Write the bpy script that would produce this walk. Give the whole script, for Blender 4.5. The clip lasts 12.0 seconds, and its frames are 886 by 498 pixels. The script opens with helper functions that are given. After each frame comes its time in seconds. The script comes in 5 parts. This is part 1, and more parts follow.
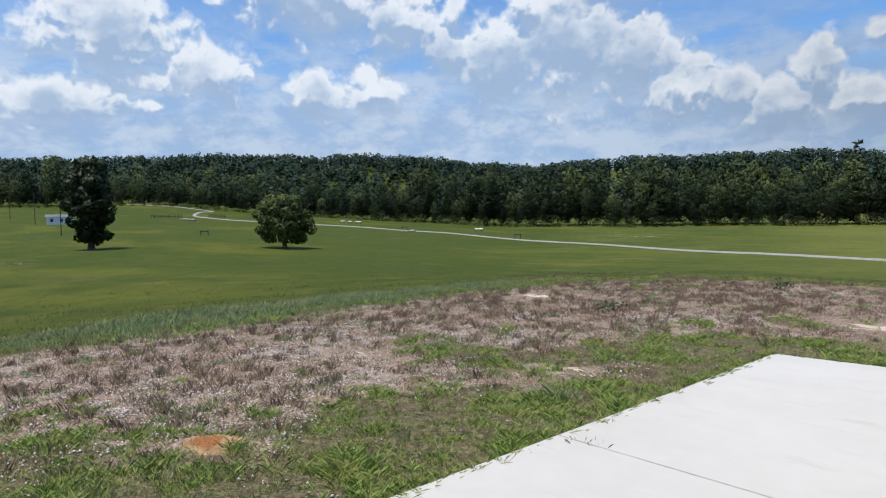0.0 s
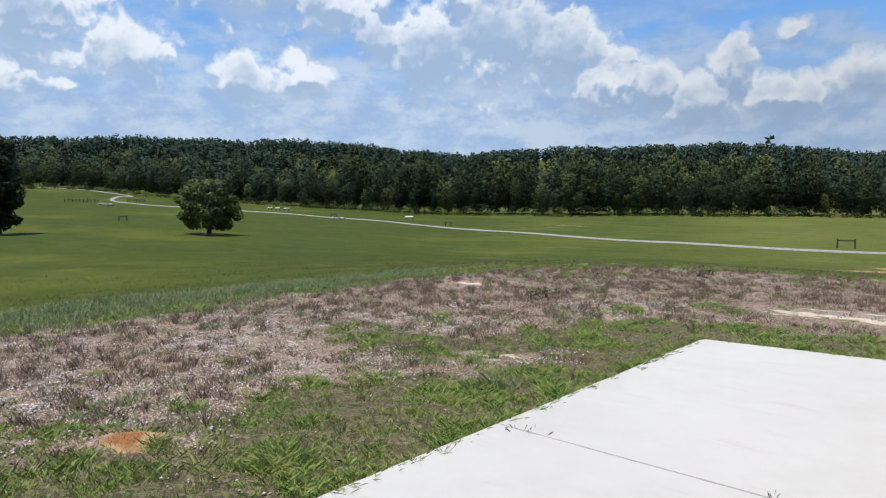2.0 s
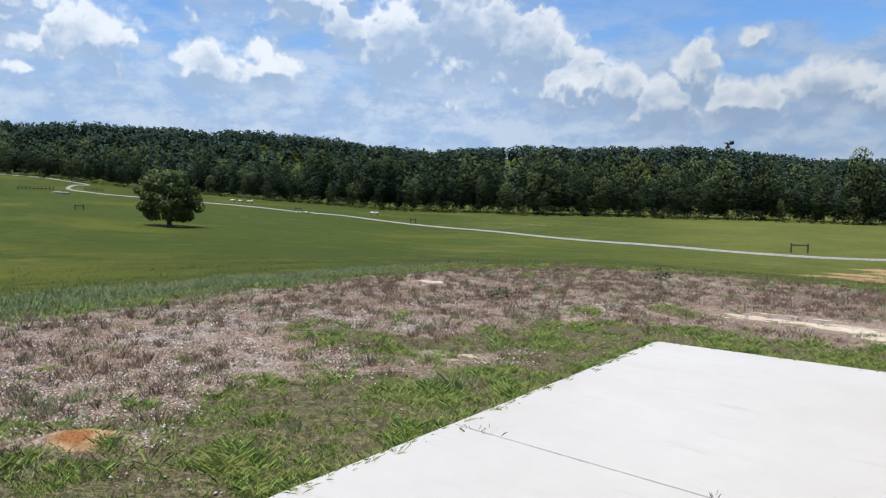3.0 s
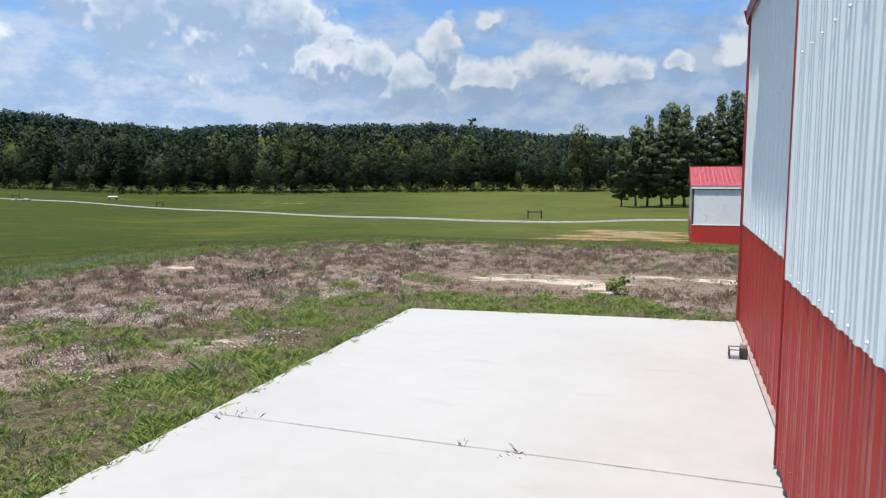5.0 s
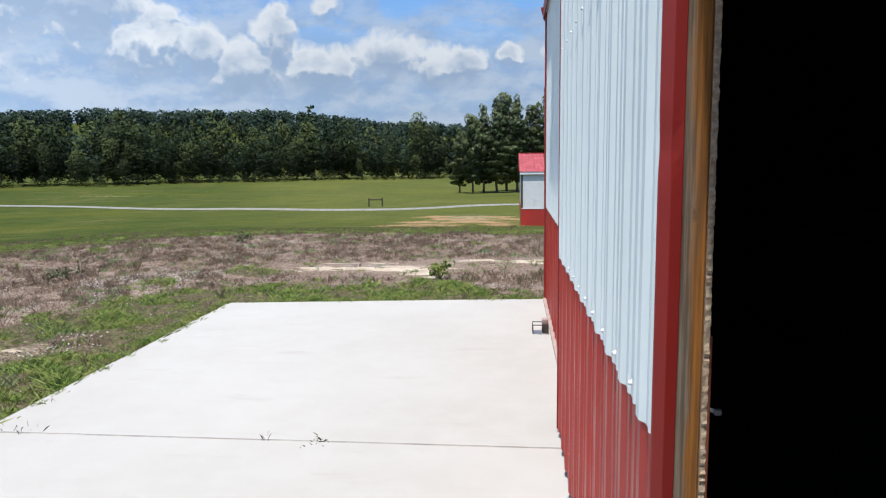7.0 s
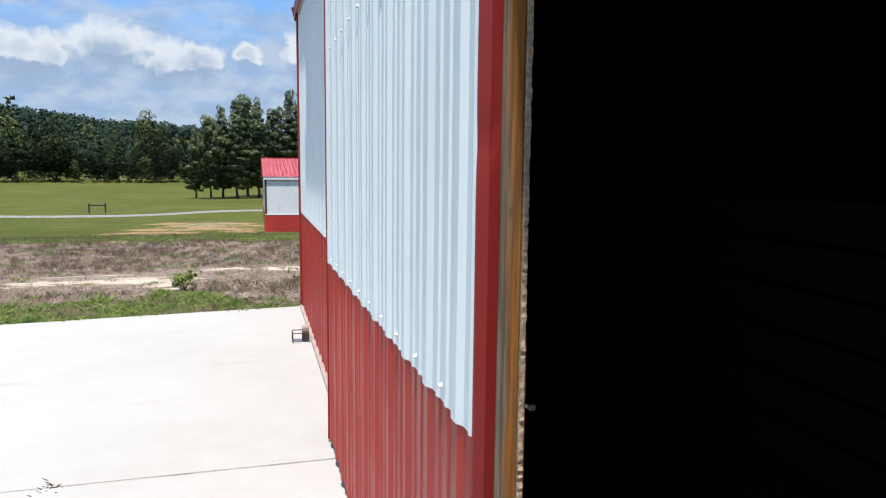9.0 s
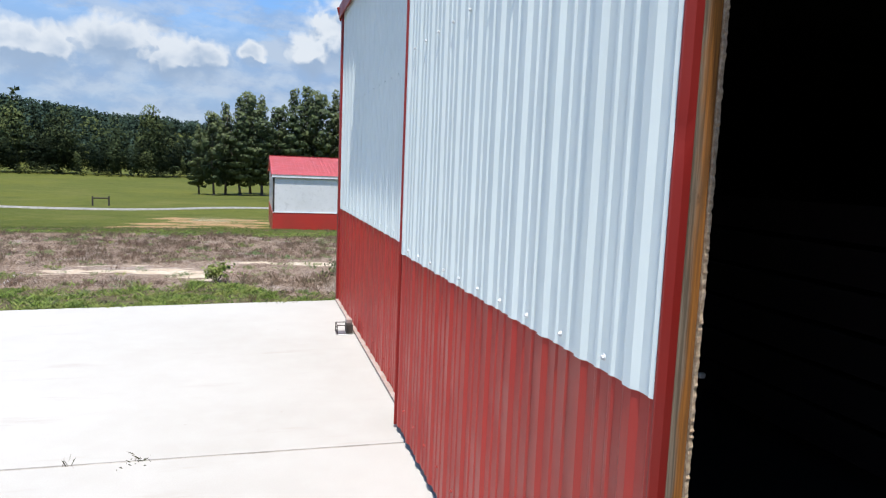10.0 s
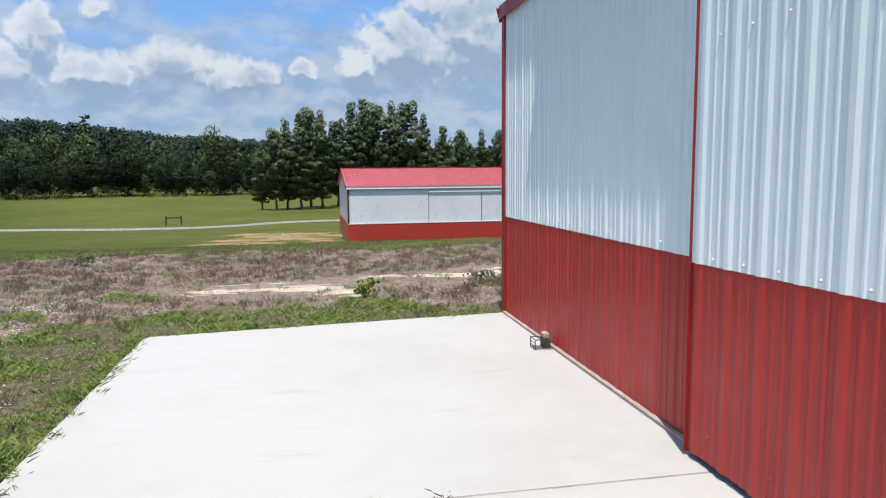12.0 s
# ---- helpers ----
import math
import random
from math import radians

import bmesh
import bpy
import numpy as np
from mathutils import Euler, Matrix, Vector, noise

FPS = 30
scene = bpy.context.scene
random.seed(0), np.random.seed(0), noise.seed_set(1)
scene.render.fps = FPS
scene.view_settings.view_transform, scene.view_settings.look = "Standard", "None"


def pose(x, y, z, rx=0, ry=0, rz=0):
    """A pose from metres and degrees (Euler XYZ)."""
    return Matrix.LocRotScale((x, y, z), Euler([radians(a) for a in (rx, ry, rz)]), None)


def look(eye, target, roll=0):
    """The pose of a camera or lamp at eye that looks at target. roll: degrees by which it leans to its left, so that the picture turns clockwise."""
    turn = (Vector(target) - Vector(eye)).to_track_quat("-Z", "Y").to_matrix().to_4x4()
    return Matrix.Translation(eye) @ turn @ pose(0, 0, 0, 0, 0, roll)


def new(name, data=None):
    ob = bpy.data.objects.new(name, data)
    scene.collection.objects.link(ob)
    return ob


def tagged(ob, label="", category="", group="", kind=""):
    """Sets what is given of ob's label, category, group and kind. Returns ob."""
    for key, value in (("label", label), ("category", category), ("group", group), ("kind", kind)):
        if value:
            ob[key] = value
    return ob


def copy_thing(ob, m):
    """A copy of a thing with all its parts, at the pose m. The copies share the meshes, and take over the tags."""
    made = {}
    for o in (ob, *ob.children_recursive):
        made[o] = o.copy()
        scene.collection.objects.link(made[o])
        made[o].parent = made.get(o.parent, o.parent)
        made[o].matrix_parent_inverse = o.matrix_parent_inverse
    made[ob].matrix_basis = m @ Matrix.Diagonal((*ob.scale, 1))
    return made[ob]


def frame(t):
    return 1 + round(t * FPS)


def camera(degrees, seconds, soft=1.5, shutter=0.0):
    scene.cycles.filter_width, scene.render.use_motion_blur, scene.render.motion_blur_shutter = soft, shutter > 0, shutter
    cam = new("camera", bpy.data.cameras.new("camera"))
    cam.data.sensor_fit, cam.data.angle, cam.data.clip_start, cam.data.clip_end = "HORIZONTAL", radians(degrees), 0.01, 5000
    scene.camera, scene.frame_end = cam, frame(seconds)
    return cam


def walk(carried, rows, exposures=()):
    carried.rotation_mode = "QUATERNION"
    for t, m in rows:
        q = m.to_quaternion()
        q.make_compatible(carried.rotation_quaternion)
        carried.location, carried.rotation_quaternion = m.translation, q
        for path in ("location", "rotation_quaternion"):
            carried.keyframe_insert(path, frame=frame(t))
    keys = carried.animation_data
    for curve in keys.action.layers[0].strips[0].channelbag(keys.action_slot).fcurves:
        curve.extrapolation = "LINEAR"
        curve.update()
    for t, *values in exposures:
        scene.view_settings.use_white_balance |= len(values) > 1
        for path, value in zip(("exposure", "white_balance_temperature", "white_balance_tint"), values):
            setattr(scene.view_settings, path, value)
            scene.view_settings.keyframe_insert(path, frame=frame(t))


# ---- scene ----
# camera and walk
cam = camera(65.9, 12.0, soft=1.2)
PATH = [
    (0, look((-0.584, 0.085, 1.517), (-2.061, 1.428, 1.4), -0.9)),
    (0.5, look((-0.669, 0.103, 1.493), (-2.077, 1.52, 1.393), -0.6)),
    (1, look((-0.666, 0.079, 1.523), (-2.052, 1.517, 1.405), -0.3)),
    (1.5, look((-0.686, 0.096, 1.523), (-2.036, 1.566, 1.39), -0.8)),
    (2, look((-0.732, 0.149, 1.488), (-2.063, 1.634, 1.334), -0.2)),
    (2.5, look((-0.688, 0.126, 1.516), (-2.008, 1.623, 1.378), -0.5)),
    (2.7, look((-0.683, 0.133, 1.525), (-1.985, 1.644, 1.382), 0.2)),
    (4.3, look((-0.66, 0.19, 1.496), (-1.52, 1.982, 1.277), -0.3)),
    (4.5, look((-0.636, 0.174, 1.505), (-1.423, 2.001, 1.294), -0.7)),
    (5, look((-0.611, 0.179, 1.505), (-1.258, 2.058, 1.282), -0.3)),
    (5.5, look((-0.556, 0.191, 1.51), (-1.075, 2.107, 1.26), -0.7)),
    (6, look((-0.5, 0.199, 1.512), (-0.916, 2.135, 1.237), -0.1)),
    (6.5, look((-0.438, 0.192, 1.512), (-0.737, 2.148, 1.227), -0.8)),
    (7, look((-0.351, 0.201, 1.51), (-0.556, 2.173, 1.248), -0.8)),
    (7.5, look((-0.265, 0.191, 1.511), (-0.32, 2.169, 1.22), -0.7)),
    (7.7, look((-0.227, 0.177, 1.511), (-0.187, 2.154, 1.215), -0.8)),
    (9.3, look((-0.58, 0.323, 1.471), (-0.016, 2.227, 1.233), 1.1)),
    (9.5, look((-0.665, 0.3, 1.453), (-0.106, 2.202, 1.185), 1.7)),
    (9.7, look((-0.748, 0.265, 1.456), (-0.35, 2.208, 1.197), -1.5)),
    (10, look((-0.869, 0.265, 1.449), (-0.337, 2.179, 1.213), 2.3)),
    (10.5, look((-1.182, 0.298, 1.453), (-0.637, 2.206, 1.203), -0.1)),
    (11, look((-1.376, 0.471, 1.427), (-0.956, 2.414, 1.209), 0.3)),
    (11.5, look((-1.575, 0.693, 1.432), (-1.269, 2.657, 1.211), 1.4)),
    (12, look((-1.927, 0.828, 1.427), (-1.551, 2.78, 1.206), -0.5)),
]
walk(cam, PATH, exposures=[(0, 0.80), (4.5, 0.92), (7.5, 0.96), (9.5, 1.12), (10.5, 1.04), (12, 0.97)])

# world, sun, exposure
SUN_DIR = Vector((-0.065, -0.27, 1.0)).normalized()


def direction(az, el):
    a, e = radians(az), radians(el)
    return (-math.sin(a) * math.cos(e), math.cos(a) * math.cos(e), math.sin(e))


def build_world():
    world = bpy.data.worlds.new("sky")
    scene.world = world
    world.use_nodes = True
    nt = world.node_tree
    nt.nodes.clear()
    N, L = nt.nodes.new, nt.links.new

    def setin(sock, v):
        if isinstance(v, bpy.types.NodeSocket):
            L(v, sock)
        else:
            sock.default_value = v

    def m(op, a, b=None, c=None, clamp=False):
        n = N("ShaderNodeMath")
        n.operation, n.use_clamp = op, clamp
        for s, v in zip(n.inputs, (a, b, c)):
            if v is not None:
                setin(s, v)
        return n.outputs[0]

    def vm(op, a, b):
        n = N("ShaderNodeVectorMath")
        n.operation = op
        setin(n.inputs[0], a), setin(n.inputs[1], b)
        return n.outputs["Value" if op in ("DISTANCE", "LENGTH") else 0]

    def noise_tex(vec, scale, detail, rough=0.55, lac=2.0):
        n = N("ShaderNodeTexNoise")
        L(vec, n.inputs["Vector"])
        n.inputs["Scale"].default_value, n.inputs["Detail"].default_value = scale, detail
        n.inputs["Roughness"].default_value, n.inputs["Lacunarity"].default_value = rough, lac
        return n.outputs[0]

    def ramp(x, lo, hi):
        n = N("ShaderNodeMapRange")
        n.interpolation_type, n.clamp = "SMOOTHSTEP", True
        setin(n.inputs[0], x)
        n.inputs[1].default_value, n.inputs[2].default_value = lo, hi
        return n.outputs[0]

    tc = N("ShaderNodeTexCoord").outputs["Generated"]
    # heaps of cumulus: azimuth, elevation, half width, half height, weight
    heaps = [(73.5, 13.2, 6.2, 4.6, 1), (66, 10.9, 4.2, 2.7, .95), (77, 8.2, 6.5, 2.4, .8), (57, 17, 8.5, 4.6, 1), (51, 15, 4.6, 3.6, 1),
             (57.6, 9.2, 3.3, 2.5, .9), (53.3, 9.4, 2.8, 2.2, .9), (47, 12.7, 2.8, 2.6, 1), (46.7, 15.3, 1.6, 2.0, .9), (42.5, 11.6, 5.6, 4.6, 1.1),
             (37, 13, 6.5, 6.4, 1.1), (39.6, 15.6, 3.4, 3.4, 1), (33, 11.6, 5.2, 4.6, 1), (34, 20, 8, 6, 1), (28.6, 8.6, 4.4, 3.2, 1),
             (24.6, 8.3, 2.5, 2.5, 1), (19.1, 9.6, 2.0, 3.2, 1), (21.5, 7.2, 4.2, 2.6, 1), (15.5, 7.1, 4, 2.3, .95), (9.8, 8.0, 3.5, 2.2, .9),
             (5.2, 7.3, 3.6, 2.0, .9), (0.0, 8.1, 1.3, 0.9, .7), (15.3, 12.0, 1.5, 1.1, .55), (-8, 9.8, 4.8, 3.8, 1), (-4.2, 8.4, 2.3, 2.0, .95),
             (-14, 10.8, 7, 5.4, 1), (-26, 10.5, 9, 5.2, .95), (92, 13, 8, 4.5, .9)]

    def vm_z(vec):
        n = N("ShaderNodeSeparateXYZ")
        L(vec, n.inputs[0])
        return n.outputs[2]

    def density(vec):
        total = None
        for az, el, rw, rh, k in heaps:
            c = direction(az, el)
            # stretch along elevation only, so that a heap is an ellipse on the sky
            d = vm("SUBTRACT", vec, c)
            d = vm("MULTIPLY", d, (1, 1, rw / rh))
            ln = N("ShaderNodeVectorMath")
            ln.operation = "LENGTH"
            L(d, ln.inputs[0])
            f = m("MULTIPLY_ADD", ln.outputs["Value"], -k / radians(rw), k)
            total = f if total is None else m("SMOOTH_MAX", total, f, 0.12)
        # unseen cumulus overhead, added to carry the fill light
        total = m("MULTIPLY", m("MAXIMUM", total, m("MULTIPLY_ADD", ramp(vm_z(vec), 0.42, 0.7), 0.62, -0.6)), 1.5)
        x = m("MULTIPLY_ADD", m("SUBTRACT", noise_tex(vec, 11.0, 3.0), 0.5), 0.55, total)
        # rounded billows at three sizes, with a little wispy break-up
        for scale, gain in ((20.0, 0.62), (46.0, 0.40), (105.0, 0.20)):
            v = N("ShaderNodeTexVoronoi")
            v.feature, v.distance = "SMOOTH_F1", "EUCLIDEAN"
            L(vec, v.inputs["Vector"])
            v.inputs["Scale"].default_value = scale
            v.inputs["Smoothness"].default_value = 0.35
            x = m("ADD", x, m("MULTIPLY_ADD", v.outputs["Distance"], -gain, gain * 0.42))
        return m("MULTIPLY_ADD", m("SUBTRACT", noise_tex(vec, 34.0, 8.0, 0.6), 0.26), 0.62, x)

    sep = N("ShaderNodeSeparateXYZ")
    L(tc, sep.inputs[0])
    z = sep.outputs[2]
    wn = N("ShaderNodeTexNoise")
    L(tc, wn.inputs["Vector"])
    wn.inputs["Scale"].default_value, wn.inputs["Detail"].default_value = 26.0, 4.0
    bent = vm("ADD", tc, vm("MULTIPLY", vm("SUBTRACT", wn.outputs["Color"], (0.5, 0.5, 0.5)), (0.03, 0.03, 0.03)))
    d0 = density(bent)
    d1 = density(vm("ADD", bent, (0.0, 0.0, 0.014)))
    lit = ramp(m("SUBTRACT", d0, d1), -0.20, 0.26)
    # crisp sunlit tops, bases that melt into the haze
    cover = m("DIVIDE", d0, m("MULTIPLY_ADD", lit, -0.50, 0.92), clamp=True)
    thick = ramp(d0, 0.35, 1.3)
    grey = ramp(noise_tex(vm("MULTIPLY", tc, (1, 1, 1.5)), 8.0, 4.0, 0.55), 0.38, 0.62)
    lit = m("MULTIPLY", lit, m("MULTIPLY_ADD", m("MULTIPLY", thick, grey), -0.9, 1.0))
    soft = noise_tex(vm("MULTIPLY", tc, (1, 1, 3.2)), 9.0, 6.0, 0.6)
    # hazy low cloud deck near the horizon
    low = m("MULTIPLY", ramp(z, 0.31, 0.14), ramp(soft, 0.34, 0.58))
    veil = m("MULTIPLY", ramp(z, 0.24, 0.12), m("MULTIPLY_ADD", soft, 0.4, 0.78), clamp=True)
    low = m("MAXIMUM", low, veil)

    sky = N("ShaderNodeTexSky")
    sky.sky_type, sky.sun_disc = "NISHITA", False
    sky.sun_elevation = math.asin(SUN_DIR.z)
    sky.sun_rotation = math.atan2(SUN_DIR.x, SUN_DIR.y)
    sky.air_density, sky.dust_density, sky.ozone_density = 1.0, 0.4, 3.0
    b_sky = N("ShaderNodeBackground")
    tint = N("ShaderNodeMix")
    tint.data_type, tint.blend_type = "RGBA", "MULTIPLY"
    tint.inputs[0].default_value = 1.0
    L(sky.outputs[0], tint.inputs[6])
    tint.inputs[7].default_value = (0.66, 0.90, 1.14, 1)
    L(tint.outputs[2], b_sky.inputs[0])
    b_sky.inputs[1].default_value = 0.08

    def mixc(f, a, b):
        n = N("ShaderNodeMix")
        n.data_type = "RGBA"
        setin(n.inputs[0], f), setin(n.inputs[6], a), setin(n.inputs[7], b)
        return n.outputs[2]

    lumps = m("ADD", m("MULTIPLY", soft, 0.5), m("MULTIPLY", noise_tex(vm("MULTIPLY", bent, (1, 1, 1.8)), 22.0, 5.0, 0.6), 0.5))
    lowcol = mixc(ramp(lumps, 0.40, 0.60), (0.195, 0.272, 0.405, 1), (0.305, 0.365, 0.455, 1))
    b_low = N("ShaderNodeBackground")
    L(lowcol, b_low.inputs[0])
    cumcol = mixc(lit, (0.205, 0.277, 0.388, 1), (0.47, 0.505, 0.55, 1))
    b_cum = N("ShaderNodeBackground")
    L(cumcol, b_cum.inputs[0])
    # clouds overhead, out of view, are boosted as added fill; northern ones are dimmed
    north = m("MULTIPLY_ADD", ramp(sep.outputs[0], -0.7, -0.2), -0.22, 1.0)
    L(north, b_low.inputs[1])
    L(m("MULTIPLY", m("MULTIPLY_ADD", ramp(z, 0.40, 0.85), 4.0, 1.0), north), b_cum.inputs[1])
    mx1, mx2 = N("ShaderNodeMixShader"), N("ShaderNodeMixShader")
    L(m("MULTIPLY", low, 0.95), mx1.inputs[0]), L(b_sky.outputs[0], mx1.inputs[1]), L(b_low.outputs[0], mx1.inputs[2])
    L(m("MULTIPLY", cover, 0.95), mx2.inputs[0]), L(mx1.outputs[0], mx2.inputs[1]), L(b_cum.outputs[0], mx2.inputs[2])
    out = N("ShaderNodeOutputWorld")
    L(mx2.outputs[0], out.inputs[0])


build_world()
sun_data = bpy.data.lights.new("sun", "SUN")
sun_data.energy, sun_data.angle, sun_data.color = 3.4, radians(0.53), (1.0, 0.96, 0.9)
sun = new("sun", sun_data)
sun.matrix_world = look(SUN_DIR * 90, (0, 0, 0))


# materials
class Mat:
    """A node material under construction."""

    def __init__(self, name, rough=0.7, metal=0.0, spec=0.4):
        self.m = bpy.data.materials.new(name)
        self.m.use_nodes = True
        self.nt = self.m.node_tree
        self.b = self.nt.nodes["Principled BSDF"]
        self.b.inputs["Roughness"].default_value = rough
        self.b.inputs["Metallic"].default_value = metal
        self.b.inputs["Specular IOR Level"].default_value = spec
        self.pos = self.node("ShaderNodeNewGeometry").outputs["Position"]

    def node(self, kind):
        return self.nt.nodes.new(kind)

    def link(self, a, b):
        self.nt.links.new(a, b)

    def put(self, sock, v):
        if isinstance(v, bpy.types.NodeSocket):
            self.link(v, sock)
        else:
            sock.default_value = v

    def noise(self, scale, detail=4.0, rough=0.55, vec=None, stretch=None):
        vec = vec or self.pos
        if stretch:
            mp = self.node("ShaderNodeMapping")
            self.link(vec, mp.inputs[0])
            mp.inputs["Scale"].default_value = stretch
            vec = mp.outputs[0]
        n = self.node("ShaderNodeTexNoise")
        self.link(vec, n.inputs["Vector"])
        n.inputs["Scale"].default_value, n.inputs["Detail"].default_value, n.inputs["Roughness"].default_value = scale, detail, rough
        return n.outputs[0]

    def cells(self, scale, stretch=None):
        n = self.node("ShaderNodeTexVoronoi")
        n.inputs["Scale"].default_value = scale
        n.inputs["Randomness"].default_value = 1.0
        vec = self.pos
        if stretch:
            mp = self.node("ShaderNodeMapping")
            self.link(vec, mp.inputs[0])
            mp.inputs["Scale"].default_value = stretch
            vec = mp.outputs[0]
        self.link(vec, n.inputs["Vector"])
        sp = self.node("ShaderNodeSeparateColor")
        self.link(n.outputs["Color"], sp.inputs[0])
        return sp.outputs[0], sp.outputs[1], n.outputs["Distance"]

    def ramp(self, x, lo, hi, a=0.0, b=1.0):
        n = self.node("ShaderNodeMapRange")
        n.interpolation_type = "SMOOTHSTEP"
        self.put(n.inputs[0], x)
        for i, v in enumerate((lo, hi, a, b)):
            n.inputs[i + 1].default_value = v
        return n.outputs[0]

    def math(self, op, a, b):
        n = self.node("ShaderNodeMath")
        n.operation = op
        self.put(n.inputs[0], a), self.put(n.inputs[1], b)
        return n.outputs[0]

    def mix(self, f, a, b):
        n = self.node("ShaderNodeMix")
        n.data_type = "RGBA"
        for s, v in ((n.inputs[0], f), (n.inputs[6], a), (n.inputs[7], b)):
            self.put(s, (*v, 1) if isinstance(v, tuple) and len(v) == 3 else v)
        return n.outputs[2]

    def attr(self, name):
        n = self.node("ShaderNodeAttribute")
        n.attribute_name = name
        return n.outputs["Fac"]

    def island(self):
        return self.node("ShaderNodeNewGeometry").outputs["Random Per Island"]

    def rand(self):
        return self.node("ShaderNodeObjectInfo").outputs["Random"]

    def color(self, v):
        self.put(self.b.inputs["Base Color"], (*v, 1) if isinstance(v, tuple) and len(v) == 3 else v)
        return self

    def rough(self, v):
        self.put(self.b.inputs["Roughness"], v)
        return self

    def bump(self, height, strength=0.3, dist=0.01):
        n = self.node("ShaderNodeBump")
        n.inputs["Strength"].default_value, n.inputs["Distance"].default_value = strength, dist
        self.link(height, n.inputs["Height"])
        self.link(n.outputs[0], self.b.inputs["Normal"])
        return self


def painted_metal(name, c, c2, rough=0.38, spec=0.5):
    k = Mat(name, rough, 0.0, spec)
    big = k.noise(0.9, 5, 0.6)
    streak = k.noise(6.0, 5, 0.6, stretch=(1, 1, 0.08))
    fine = k.noise(160, 2)
    col = k.mix(k.ramp(big, 0.3, 0.75), c, c2)
    dirty = tuple(v * 0.82 + 0.012 for v in c)
    col = k.mix(k.ramp(streak, 0.55, 0.85, 0, 0.55), col, dirty)
    k.color(col).rough(k.ramp(k.noise(3.0, 4), 0.3, 0.7, rough - 0.08, rough + 0.12))
    k.bump(k.math("ADD", k.math("MULTIPLY", k.noise(2.6, 2), 1.0), k.math("MULTIPLY", fine, 0.02)), 0.25, 0.012)
    return k.m


white_steel = painted_metal("white_steel", (0.715, 0.78, 0.755), (0.675, 0.745, 0.725), 0.5)
red_steel = painted_metal("red_steel", (0.40, 0.030, 0.022), (0.335, 0.033, 0.025), 0.42, 0.4)
red_trim = painted_metal("red_trim", (0.25, 0.012, 0.009), (0.20, 0.015, 0.011), 0.45)
red_roof = painted_metal("red_roof", (0.56, 0.115, 0.125), (0.50, 0.115, 0.12), 0.5)


def concrete_material():
    k = Mat("concrete", 0.9, 0, 0.2)
    big, mid, fine = k.noise(0.55, 5, 0.6), k.noise(5, 6, 0.62), k.noise(140, 3, 0.6)
    smear = k.noise(2.2, 6, 0.65, stretch=(0.5, 2.6, 1))
    col = k.mix(k.ramp(big, 0.3, 0.7), (0.348, 0.332, 0.306), (0.387, 0.374, 0.352))
    col = k.mix(k.ramp(mid, 0.35, 0.75, 0, 0.35), col, (0.400, 0.392, 0.374))
    col = k.mix(k.ramp(smear, 0.58, 0.78, 0, 0.6), col, (0.299, 0.268, 0.231))
    spots = k.ramp(k.noise(16, 3, 0.5), 0.74, 0.80, 0, 0.6)
    col = k.mix(spots, col, (0.220, 0.194, 0.172))
    col = k.mix(k.ramp(fine, 0.35, 0.8, 0, 0.25), col, (0.290, 0.273, 0.251))
    k.color(col).bump(k.math("ADD", mid, fine), 0.12, 0.004)
    return k.m


concrete = concrete_material()


